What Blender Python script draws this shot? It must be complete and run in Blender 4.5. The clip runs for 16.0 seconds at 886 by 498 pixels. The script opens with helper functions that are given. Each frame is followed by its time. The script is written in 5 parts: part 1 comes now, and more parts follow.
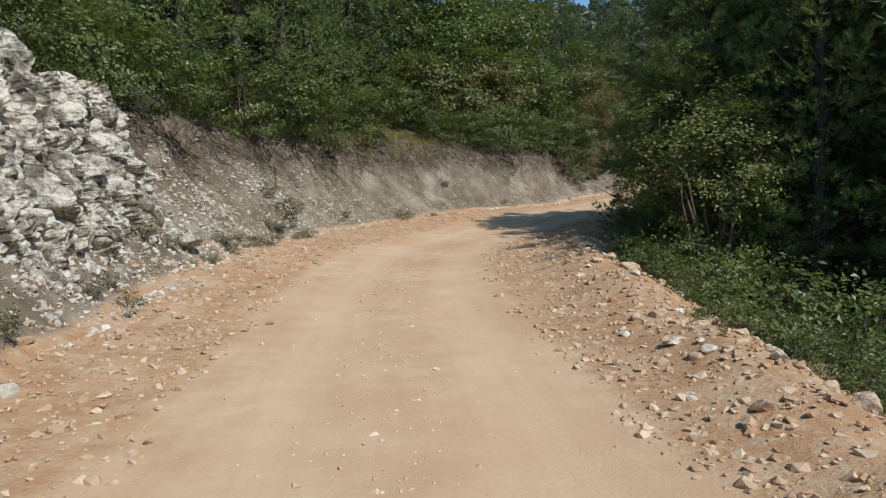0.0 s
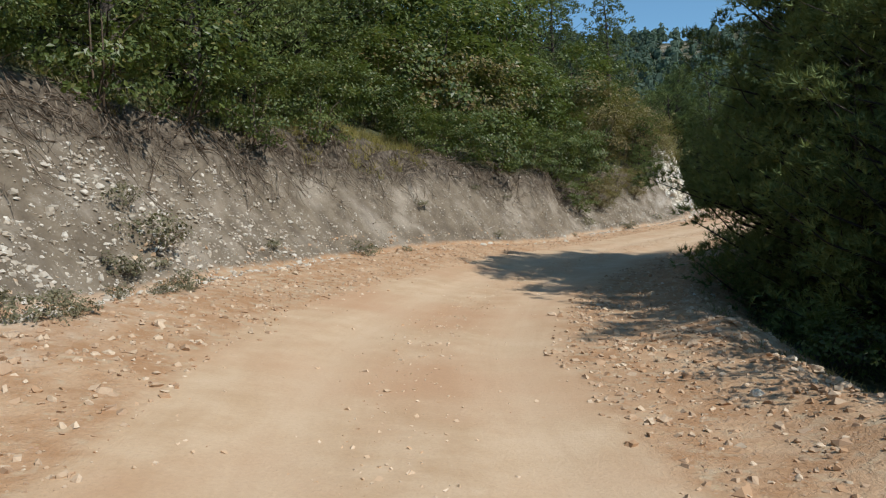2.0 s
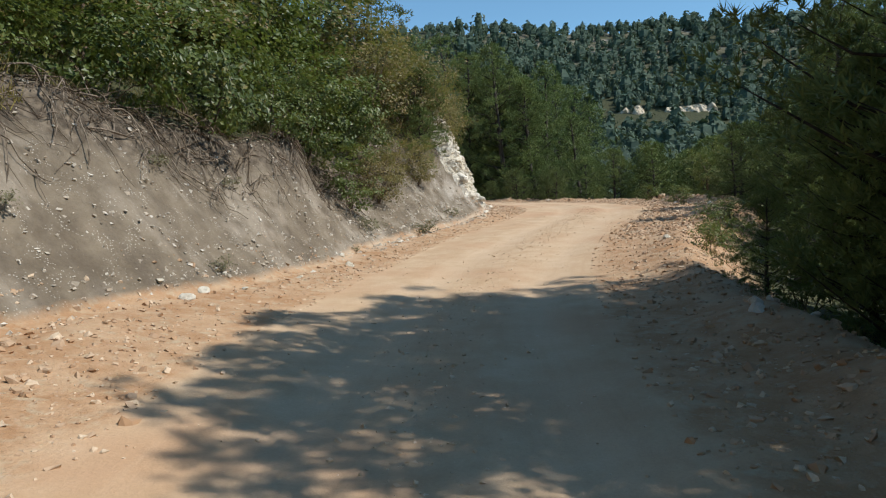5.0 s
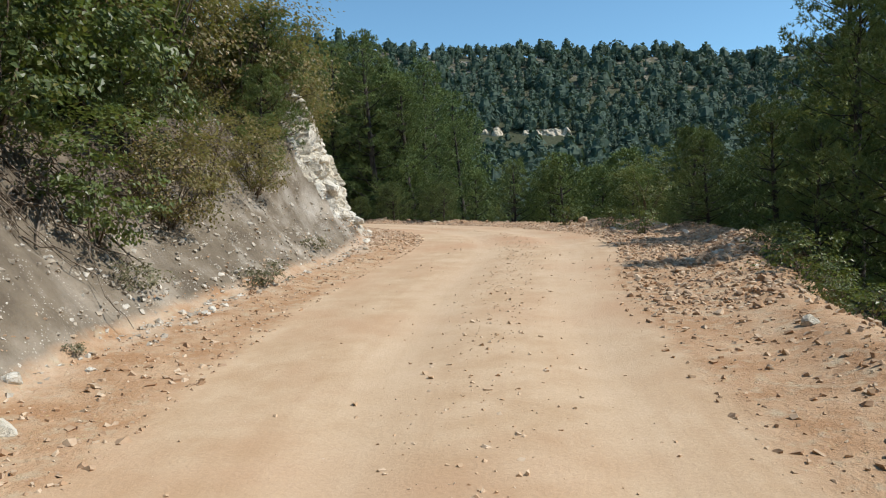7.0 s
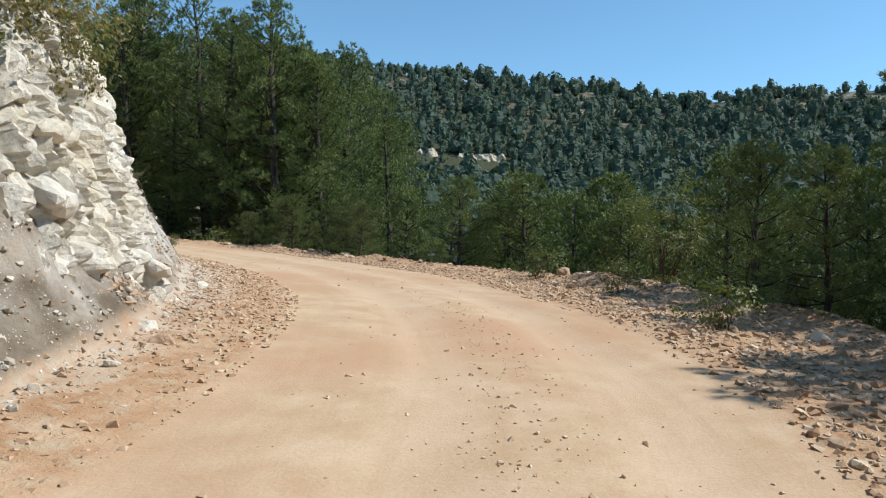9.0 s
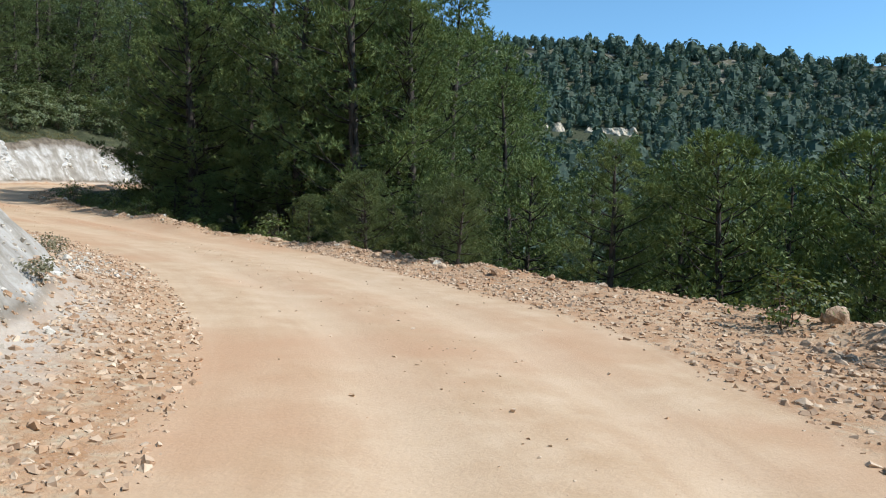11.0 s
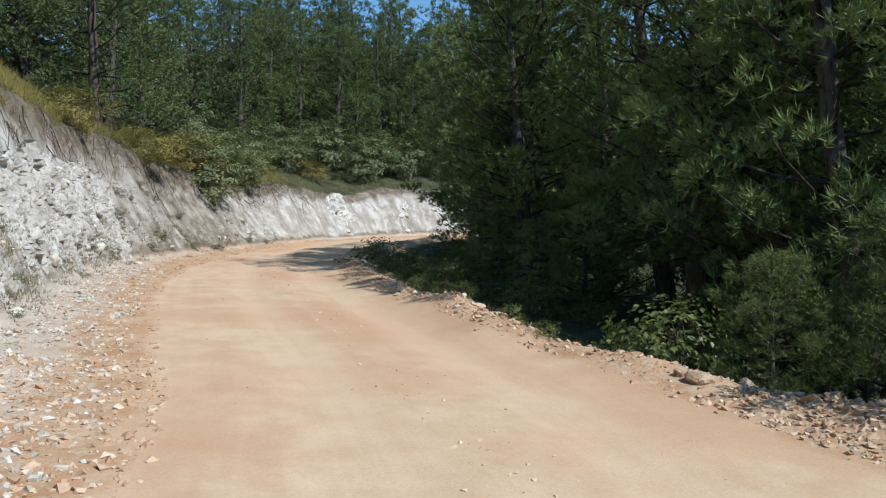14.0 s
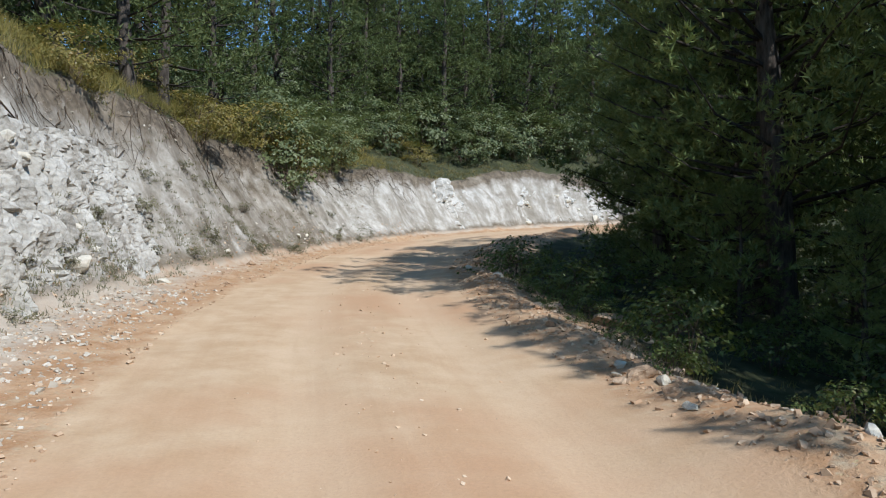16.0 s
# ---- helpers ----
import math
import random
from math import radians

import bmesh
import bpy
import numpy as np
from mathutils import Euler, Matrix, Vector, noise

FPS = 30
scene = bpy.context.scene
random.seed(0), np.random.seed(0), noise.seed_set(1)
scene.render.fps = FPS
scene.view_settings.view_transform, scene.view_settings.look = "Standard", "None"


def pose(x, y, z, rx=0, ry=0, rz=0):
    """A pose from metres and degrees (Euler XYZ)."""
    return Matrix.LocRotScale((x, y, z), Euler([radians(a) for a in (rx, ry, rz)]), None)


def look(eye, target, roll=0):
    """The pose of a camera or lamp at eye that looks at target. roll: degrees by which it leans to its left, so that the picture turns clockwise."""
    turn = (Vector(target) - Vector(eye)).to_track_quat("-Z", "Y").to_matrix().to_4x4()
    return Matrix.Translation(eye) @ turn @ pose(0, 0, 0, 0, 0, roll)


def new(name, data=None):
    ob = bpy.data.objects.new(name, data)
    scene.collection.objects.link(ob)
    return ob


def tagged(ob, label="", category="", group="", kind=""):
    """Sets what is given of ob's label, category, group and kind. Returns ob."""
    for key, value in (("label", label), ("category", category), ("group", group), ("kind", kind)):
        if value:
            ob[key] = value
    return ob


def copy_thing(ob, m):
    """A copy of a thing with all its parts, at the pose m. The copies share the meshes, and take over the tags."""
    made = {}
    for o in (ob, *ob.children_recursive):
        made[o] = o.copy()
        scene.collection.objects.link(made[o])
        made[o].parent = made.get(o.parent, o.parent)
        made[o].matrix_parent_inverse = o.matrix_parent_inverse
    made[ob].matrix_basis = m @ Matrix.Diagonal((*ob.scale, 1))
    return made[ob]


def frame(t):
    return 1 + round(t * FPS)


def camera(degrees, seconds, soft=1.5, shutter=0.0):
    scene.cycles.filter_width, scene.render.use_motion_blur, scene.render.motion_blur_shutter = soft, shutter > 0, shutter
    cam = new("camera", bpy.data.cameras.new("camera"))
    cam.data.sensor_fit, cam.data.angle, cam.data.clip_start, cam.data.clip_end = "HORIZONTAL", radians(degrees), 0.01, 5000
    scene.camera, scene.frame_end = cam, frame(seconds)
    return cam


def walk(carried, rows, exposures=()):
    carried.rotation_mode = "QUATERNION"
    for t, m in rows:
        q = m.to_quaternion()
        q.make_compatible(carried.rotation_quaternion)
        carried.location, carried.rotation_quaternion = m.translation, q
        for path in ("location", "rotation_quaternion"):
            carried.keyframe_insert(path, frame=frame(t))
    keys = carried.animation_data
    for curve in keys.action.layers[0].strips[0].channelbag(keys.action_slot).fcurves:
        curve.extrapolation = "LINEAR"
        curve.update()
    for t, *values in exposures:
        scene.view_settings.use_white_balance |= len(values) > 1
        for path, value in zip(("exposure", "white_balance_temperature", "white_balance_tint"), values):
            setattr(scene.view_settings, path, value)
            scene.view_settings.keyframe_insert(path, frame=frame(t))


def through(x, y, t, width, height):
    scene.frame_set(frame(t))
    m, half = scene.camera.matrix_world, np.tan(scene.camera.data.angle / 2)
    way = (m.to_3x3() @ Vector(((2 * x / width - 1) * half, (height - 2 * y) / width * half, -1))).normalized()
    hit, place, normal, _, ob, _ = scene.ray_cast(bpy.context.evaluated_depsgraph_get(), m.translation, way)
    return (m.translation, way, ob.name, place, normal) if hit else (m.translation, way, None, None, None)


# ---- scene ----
cam = camera(62.5, 16.0, 1.15)
METRES, EYE, TILT, LEAN, TURN = 62.0, 1.4, -2.5, 2.5, 0.0
ROWS = [
    (0.0, 0.0, 0.0, 0.0, -0.0, 0.0, 0.0),
    (0.5, -0.0043, 0.0337, 0.0023, -0.58, 1.57, -1.21),
    (1.0, -0.008, 0.0681, 0.0046, -1.96, 1.19, -2.31),
    (1.5, -0.0104, 0.0951, 0.007, -2.68, 2.12, -3.46),
    (2.0, -0.0124, 0.1289, 0.0094, -4.41, 2.16, -2.81),
    (2.5, -0.0138, 0.1618, 0.0125, -7.54, 2.57, 0.08),
    (3.0, -0.0132, 0.1933, 0.0154, -12.47, 2.56, -2.06),
    (3.5, -0.0106, 0.2219, 0.0171, -15.8, 2.46, 0.32),
    (4.0, -0.007, 0.2541, 0.0209, -19.94, 1.73, 0.36),
    (4.5, 0.0005, 0.2859, 0.0242, -23.02, 2.12, 0.79),
    (5.0, 0.0108, 0.3157, 0.027, -27.3, 2.28, 1.26),
    (7.5, 0.0907, 0.4584, 0.0475, -41.81, 4.28, -0.14),
    (8.0, 0.1122, 0.4842, 0.0527, -44.74, 5.07, -1.75),
    (10.5, 0.2247, 0.6029, 0.0792, -39.99, 3.79, -3.4),
    (11.0, 0.2403, 0.625, 0.0828, -34.71, 2.81, -3.06),
    (11.5, 0.2552, 0.6497, 0.0871, -29.38, 3.45, -4.49),
    (12.0, 0.267, 0.6742, 0.0908, -23.93, 5.21, -3.28),
    (12.5, 0.2762, 0.6986, 0.0939, -20.32, 4.36, -3.65),
    (13.0, 0.2836, 0.7251, 0.0973, -15.37, 3.64, -2.41),
    (13.5, 0.2864, 0.7537, 0.1015, -12.51, 3.92, -2.11),
    (14.0, 0.2917, 0.7828, 0.1045, -7.8, 4.3, -2.94),
    (14.5, 0.2926, 0.8106, 0.1072, -5.44, 4.59, -1.12),
    (15.0, 0.2928, 0.8432, 0.1111, -2.49, 4.54, -4.02),
    (15.5, 0.2887, 0.8683, 0.1132, -0.37, 3.03, -1.32),
    (16.0, 0.2839, 0.8984, 0.1173, -0.01, 2.98, -3.08),
]
walk(cam, [(t, pose(0, 0, EYE, TILT, LEAN, TURN) @ pose(METRES * x, METRES * y, METRES * z, 90 + pitch, roll, yaw)) for t, x, y, z, yaw, pitch, roll in ROWS],
     [(0.0, -0.17, 6400, 10), (2.0, -0.14, 6400, 10), (5.2, 0.0, 6450, 10), (8.0, 0.08, 6450, 10), (10.5, 0.2, 6100, 10), (12.0, 0.2, 6050, 10), (13.5, 0.15, 5950, 10), (16.0, 0.05, 5950, 10)])

# ---- light ----
SUN_AZ, SUN_EL = 135.0, 48.0
world = bpy.data.worlds.new("sky")
scene.world = world
world.use_nodes = True
wn = world.node_tree.nodes
sky = wn.new("ShaderNodeTexSky")
sky.sky_type, sky.sun_disc = "NISHITA", False
sky.sun_elevation, sky.sun_rotation = radians(SUN_EL), radians(SUN_AZ)
sky.altitude, sky.air_density, sky.dust_density, sky.ozone_density = 1500, 1.0, 0.0, 1.0
tint = wn.new("ShaderNodeMix")
tint.data_type, tint.blend_type = "RGBA", "MULTIPLY"
tint.inputs[0].default_value, tint.inputs[7].default_value = 1.0, (0.80, 1.06, 1.05, 1)
world.node_tree.links.new(sky.outputs[0], tint.inputs[6])
world.node_tree.links.new(tint.outputs[2], wn["Background"].inputs[0])
wn["Background"].inputs[1].default_value = 0.16
sun = new("sun", bpy.data.lights.new("sun", "SUN"))
sun.data.energy, sun.data.angle, sun.data.color = 4.9, radians(0.55), (1.0, 0.965, 0.91)
sun.matrix_world = look((60 * math.sin(radians(SUN_AZ)), 60 * math.cos(radians(SUN_AZ)), 60 * math.tan(radians(SUN_EL))), (0, 0, 0))

# ---- materials ----


class Nodes:
    """A short way to write node trees."""

    def __init__(self, name):
        self.mat = bpy.data.materials.new(name)
        self.mat.use_nodes = True
        self.tree = self.mat.node_tree
        self.bsdf = self.tree.nodes["Principled BSDF"]
        self.out = self.tree.nodes["Material Output"]
        self.bsdf.inputs["Specular IOR Level"].default_value = 0.25

    def put(self, socket, value):
        if isinstance(value, bpy.types.NodeSocket):
            self.tree.links.new(value, socket)
        elif isinstance(value, tuple) and len(value) == 3 and socket.type == "RGBA":
            socket.default_value = (*value, 1)
        else:
            socket.default_value = value

    def node(self, kind, **ins):
        n = self.tree.nodes.new(kind)
        for k, v in ins.items():
            self.put(n.inputs[k], v)
        return n

    def coords(self):
        return self.node("ShaderNodeNewGeometry").outputs["Position"]

    def noise(self, scale, detail=5.0, rough=0.6, where=None):
        n = self.node("ShaderNodeTexNoise", Scale=scale, Detail=detail, Roughness=rough)
        self.tree.links.new(where or self.coords(), n.inputs["Vector"])
        return n.outputs["Fac"]

    def cells(self, scale, out="Distance", feature="F1", where=None):
        n = self.node("ShaderNodeTexVoronoi", Scale=scale)
        n.feature = feature
        self.tree.links.new(where or self.coords(), n.inputs["Vector"])
        return n.outputs[out]

    def attr(self, name):
        n = self.node("ShaderNodeAttribute")
        n.attribute_name = name
        return n.outputs["Fac"]

    def math(self, op, a, b=0.0, clamp=False):
        n = self.node("ShaderNodeMath")
        n.operation, n.use_clamp = op, clamp
        self.put(n.inputs[0], a), self.put(n.inputs[1], b)
        return n.outputs[0]

    def ramp(self, fac, lo, hi):
        n = self.node("ShaderNodeMapRange", Value=fac)
        n.inputs["From Min"].default_value, n.inputs["From Max"].default_value = lo, hi
        return n.outputs[0]

    def mix(self, fac, a, b, blend="MIX"):
        n = self.tree.nodes.new("ShaderNodeMix")
        n.data_type, n.blend_type = "RGBA", blend
        self.put(n.inputs[0], fac), self.put(n.inputs[6], a), self.put(n.inputs[7], b)
        return n.outputs[2]

    def bump(self, height, strength=0.5, distance=0.02):
        n = self.node("ShaderNodeBump", Height=height, Strength=strength, Distance=distance)
        self.tree.links.new(n.outputs[0], self.bsdf.inputs["Normal"])

    def finish(self, colour, rough=0.9):
        self.put(self.bsdf.inputs["Base Color"], colour)
        self.put(self.bsdf.inputs["Roughness"], rough)
        return self.mat


def ground_material():
    n = Nodes("earth")
    lat, bank, grass, white, loose = (n.attr(k) for k in ("lat", "bank", "grass", "white", "loose"))
    big, mid, fine = n.noise(0.35, 4), n.noise(2.3, 6), n.noise(38, 4, 0.7)
    peb = n.cells(34)
    pebcol = n.cells(34, "Color")
    # packed dust with two paler wheel tracks and a stony crown
    dust = n.mix(n.ramp(mid, 0.35, 0.7), (0.46, 0.315, 0.187), (0.55, 0.405, 0.265))
    dust = n.mix(n.ramp(big, 0.45, 0.65), dust, (0.46, 0.285, 0.165))
    off = n.math("ABSOLUTE", n.math("SUBTRACT", n.math("ABSOLUTE", n.math("ADD", lat, n.math("MULTIPLY", n.math("SUBTRACT", mid, 0.5), 0.35))), 0.78))
    dust = n.mix(n.math("MULTIPLY", n.ramp(off, 0.5, 0.1), 0.4), dust, (0.585, 0.435, 0.29))
    lane = n.node("ShaderNodeCombineXYZ", X=n.math("MULTIPLY", lat, 5.0), Y=n.math("MULTIPLY", n.attr("run"), 0.3)).outputs[0]
    streak = n.noise(1.0, 5, 0.6, lane)
    dust = n.mix(n.math("MULTIPLY", n.ramp(streak, 0.5, 0.75), 0.3), dust, (0.40, 0.255, 0.145))
    dust = n.mix(n.math("MULTIPLY", n.ramp(streak, 0.46, 0.25), 0.2), dust, (0.585, 0.435, 0.29))
    dust = n.mix(n.math("MULTIPLY", n.ramp(n.noise(70, 3, 0.7), 0.6, 0.75), 0.5), dust, (0.33, 0.21, 0.13))
    # loose stony clay of the verges
    clay = n.mix(n.ramp(mid, 0.4, 0.65), (0.375, 0.215, 0.11), (0.485, 0.325, 0.195))
    clay = n.mix(n.ramp(n.math("ADD", n.noise(7, 3), n.math("MULTIPLY", big, 0.3)), 0.66, 0.86), clay, (0.45, 0.345, 0.225))
    pale = n.mix(0.3, (0.52, 0.42, 0.29), pebcol, "SOFT_LIGHT")
    clay = n.mix(n.math("MULTIPLY", n.ramp(peb, 0.42, 0.2), n.math("MULTIPLY", n.ramp(n.noise(5), 0.45, 0.65), 0.4)), clay, pale)
    clay = n.mix(n.math("MULTIPLY", n.ramp(n.math("ADD", n.attr("scree"), n.math("MULTIPLY", n.math("SUBTRACT", mid, 0.5), 0.9)), 0.2, 0.8), 0.8), clay, n.mix(mid, (0.36, 0.31, 0.24), (0.56, 0.50, 0.42)))
    col = n.mix(n.ramp(n.math("ADD", loose, n.math("MULTIPLY", n.math("SUBTRACT", n.noise(1.7, 6), 0.5), 0.9)), 0.25, 0.6), dust, clay)
    # cut bank of grey marl with pebbles
    marl = n.mix(n.ramp(mid, 0.35, 0.7), (0.125, 0.098, 0.067), (0.23, 0.187, 0.132))
    marl = n.mix(n.ramp(n.noise(0.8, 6), 0.5, 0.68), marl, (0.325, 0.275, 0.21))
    marl = n.mix(n.math("MULTIPLY", n.ramp(peb, 0.3, 0.15), n.ramp(n.noise(4), 0.5, 0.62)), marl, (0.60, 0.56, 0.48))
    humus = n.mix(n.ramp(n.noise(6, 5), 0.4, 0.65), (0.065, 0.05, 0.035), (0.20, 0.16, 0.115))
    marl = n.mix(n.ramp(n.math("ADD", n.attr("soil"), n.math("MULTIPLY", n.math("SUBTRACT", n.noise(1.8, 5), 0.5), 1.1)), 0.35, 0.75), marl, humus)
    chalk = n.mix(n.ramp(n.noise(1.6, 7, 0.7), 0.38, 0.62), (0.30, 0.27, 0.22), (0.56, 0.53, 0.475))
    rill = n.node("ShaderNodeCombineXYZ", X=n.math("MULTIPLY", n.attr("run"), 2.6), Y=n.math("MULTIPLY", lat, 0.8)).outputs[0]
    stain = n.noise(1.0, 7, 0.65, rill)
    chalk = n.mix(n.math("MULTIPLY", n.ramp(stain, 0.46, 0.62), 0.75), chalk, (0.235, 0.205, 0.16))
    chalk = n.mix(n.math("MULTIPLY", n.ramp(n.noise(9, 6, 0.7), 0.5, 0.66), 0.5), chalk, (0.30, 0.265, 0.205))
    marl = n.mix(n.math("MULTIPLY", n.ramp(stain, 0.5, 0.7), 0.5), marl, (0.10, 0.08, 0.06))
    marl = n.mix(n.ramp(n.math("ADD", white, n.math("MULTIPLY", n.math("SUBTRACT", mid, 0.5), 0.8)), 0.35, 0.7), marl, chalk)
    col = n.mix(n.ramp(n.math("ADD", bank, n.math("MULTIPLY", n.math("SUBTRACT", mid, 0.5), 0.5)), 0.35, 0.65), col, marl)
    # forest floor and dry grass
    turf = n.mix(n.ramp(n.noise(1.2, 6), 0.4, 0.62), (0.032, 0.035, 0.018), (0.08, 0.08, 0.038))
    turf = n.mix(n.ramp(n.noise(5, 5), 0.44, 0.64), turf, (0.042, 0.05, 0.02))
    # thin dry pasture and bare rock towards the far ridge
    turf = n.mix(n.math("MULTIPLY", n.attr("heath"), n.ramp(n.noise(0.05, 5), 0.4, 0.55)), turf, n.mix(n.ramp(n.noise(0.25, 4), 0.45, 0.6), (0.10, 0.09, 0.052), (0.23, 0.21, 0.165)))
    col = n.mix(n.ramp(n.math("ADD", grass, n.math("MULTIPLY", n.math("SUBTRACT", n.noise(3, 6), 0.5), 0.8)), 0.35, 0.65), col, turf)
    col = n.mix(0.35, col, n.mix(fine, (0.3, 0.3, 0.3), (0.72, 0.72, 0.72)), "OVERLAY")
    crumb = n.math("ADD", n.noise(11, 7, 0.65), n.math("MULTIPLY", n.ramp(n.noise(26, 4, 0.6), 0.52, 0.68), 0.3))
    rough = n.math("ADD", n.math("MULTIPLY", crumb, n.ramp(n.math("ADD", loose, bank), 0.1, 0.9)), n.math("MULTIPLY", fine, 0.2))
    n.bump(rough, 0.5, 0.06)
    return n.finish(col, 0.95)


def rock_material(name, dark, light, tint, lo=0.40, hi=0.56, crack=0.8):
    n = Nodes(name)
    rnd = n.node("ShaderNodeObjectInfo").outputs["Random"]
    a = n.noise(2.6, 9, 0.72)
    col = n.mix(n.ramp(a, lo, hi), dark, light)
    col = n.mix(n.math("MULTIPLY", n.ramp(n.noise(7.5, 6, 0.7), 0.53, 0.64), 0.75 * crack), col, n.mix(0.35, dark, (0.05, 0.042, 0.032)))
    col = n.mix(n.ramp(n.noise(0.9, 5), 0.52, 0.7), col, tint)
    col = n.mix(n.math("MULTIPLY", n.ramp(n.cells(5, "Distance", "DISTANCE_TO_EDGE"), 0.05, 0.0), 0.5 * crack), col, (0.06, 0.05, 0.04))
    col = n.mix(n.math("MULTIPLY", rnd, 0.35), col, tint)
    n.bump(n.math("ADD", n.noise(9, 8, 0.7), n.math("MULTIPLY", n.cells(14), 0.4)), 0.8, 0.05)
    return n.finish(col, 0.9)


def leaf_material(name, lo, hi, autumn=(0.2, 0.12, 0.03), share=0.12, through=0.3, gloss=0.42):
    n = Nodes(name)
    g = n.node("ShaderNodeNewGeometry")
    rnd = g.outputs["Random Per Island"]
    ob = n.node("ShaderNodeObjectInfo").outputs["Random"]
    col = n.mix(n.ramp(n.math("ADD", n.noise(0.8, 3), n.math("MULTIPLY", rnd, 0.3)), 0.45, 0.85), lo, hi)
    col = n.mix(n.math("MULTIPLY", n.ramp(rnd, 1.0 - share, 1.0), 0.8), col, autumn)
    col = n.mix(n.math("MULTIPLY", ob, 0.4), col, n.mix(0.12, hi, autumn))
    n.finish(col, gloss)
    n.bsdf.inputs["Specular IOR Level"].default_value = 0.4 if gloss < 0.5 else 0.15
    tr = n.node("ShaderNodeBsdfTranslucent", Color=n.mix(0.5, col, (0.16, 0.2, 0.02)))
    mx = n.node("ShaderNodeMixShader", Fac=through)
    n.tree.links.new(n.bsdf.outputs[0], mx.inputs[1])
    n.tree.links.new(tr.outputs[0], mx.inputs[2])
    n.tree.links.new(mx.outputs[0], n.out.inputs["Surface"])
    return n.mat


def bark_material(name, lo, hi):
    n = Nodes(name)
    c = n.node("ShaderNodeMapping", Vector=n.coords())
    c.inputs["Scale"].default_value = (1, 1, 0.22)
    a = n.noise(14, 6, 0.7, c.outputs[0])
    n.bump(a, 0.8, 0.03)
    return n.finish(n.mix(n.ramp(a, 0.35, 0.65), lo, hi), 0.95)


EARTH = ground_material()
ROCK = rock_material("grey_limestone", (0.10, 0.088, 0.07), (0.64, 0.60, 0.51), (0.36, 0.31, 0.22), 0.43, 0.54, 1.0)
CHALK = rock_material("white_limestone", (0.44, 0.39, 0.30), (0.70, 0.66, 0.57), (0.56, 0.48, 0.34), 0.26, 0.56, 0.24)
GREYCHALK = rock_material("grey_white_marl", (0.24, 0.215, 0.175), (0.56, 0.535, 0.48), (0.42, 0.39, 0.33), 0.34, 0.6, 0.4)
WHITECHALK = rock_material("white_cut_limestone", (0.32, 0.295, 0.25), (0.66, 0.64, 0.59), (0.48, 0.445, 0.38), 0.3, 0.6, 0.4)
CLIFF = rock_material("cream_cut_limestone", (0.30, 0.24, 0.17), (0.60, 0.52, 0.40), (0.46, 0.37, 0.26), 0.36, 0.58, 0.3)
CLAYROCK = rock_material("clay_stained_stone", (0.30, 0.19, 0.11), (0.62, 0.48, 0.34), (0.42, 0.24, 0.12))
BARK = bark_material("pine_bark", (0.028, 0.022, 0.018), (0.12, 0.10, 0.08))
LIMB = bark_material("pine_limb_bark", (0.02, 0.016, 0.013), (0.06, 0.05, 0.04))
TWIG = bark_material("grey_twig", (0.06, 0.043, 0.03), (0.18, 0.135, 0.092))
DEADWOOD = bark_material("dead_wood", (0.10, 0.078, 0.056), (0.30, 0.24, 0.18))
PINE = leaf_material("pine_needles", (0.058, 0.094, 0.036), (0.22, 0.275, 0.092), (0.2, 0.17, 0.05), 0.08, 0.16, 0.6)
WOODPINE = leaf_material("grey_green_needles", (0.05, 0.08, 0.032), (0.17, 0.205, 0.08), (0.17, 0.16, 0.06), 0.08, 0.25, 0.65)
# the bluish cast of the distant needles is aerial haze put into their colour
HAZEPINE = leaf_material("haze_tinted_needles", (0.056, 0.088, 0.066), (0.088, 0.122, 0.082), (0.12, 0.13, 0.085), 0.06, 0.15, 0.75)
HAZEL = leaf_material("hazel_leaves", (0.050, 0.080, 0.022), (0.148, 0.192, 0.052), (0.27, 0.21, 0.07), 0.16, 0.38)
OAK = leaf_material("turning_oak_leaves", (0.125, 0.108, 0.036), (0.26, 0.22, 0.088), (0.36, 0.22, 0.10), 0.42, 0.45)
PALELEAF = leaf_material("pale_shrub_leaves", (0.10, 0.135, 0.06), (0.22, 0.255, 0.12), (0.25, 0.23, 0.1), 0.1, 0.35)
LOOSE = leaf_material("loose_shrub_leaves", (0.10, 0.125, 0.038), (0.27, 0.29, 0.085), (0.28, 0.19, 0.07), 0.16, 0.4)
GOLD = leaf_material("yellowing_leaves", (0.13, 0.12, 0.03), (0.28, 0.23, 0.06), (0.32, 0.18, 0.05), 0.25, 0.35)
WEED = leaf_material("dusty_weed", (0.13, 0.125, 0.075), (0.24, 0.225, 0.145), (0.26, 0.2, 0.12), 0.25, 0.3, 0.7)
MEADOW = leaf_material("yellow_meadow_grass", (0.22, 0.185, 0.055), (0.40, 0.32, 0.105), (0.14, 0.18, 0.05), 0.3, 0.35, 0.7)
STRAW = leaf_material("dry_grass", (0.14, 0.12, 0.045), (0.30, 0.24, 0.10), (0.10, 0.13, 0.04), 0.3, 0.3)

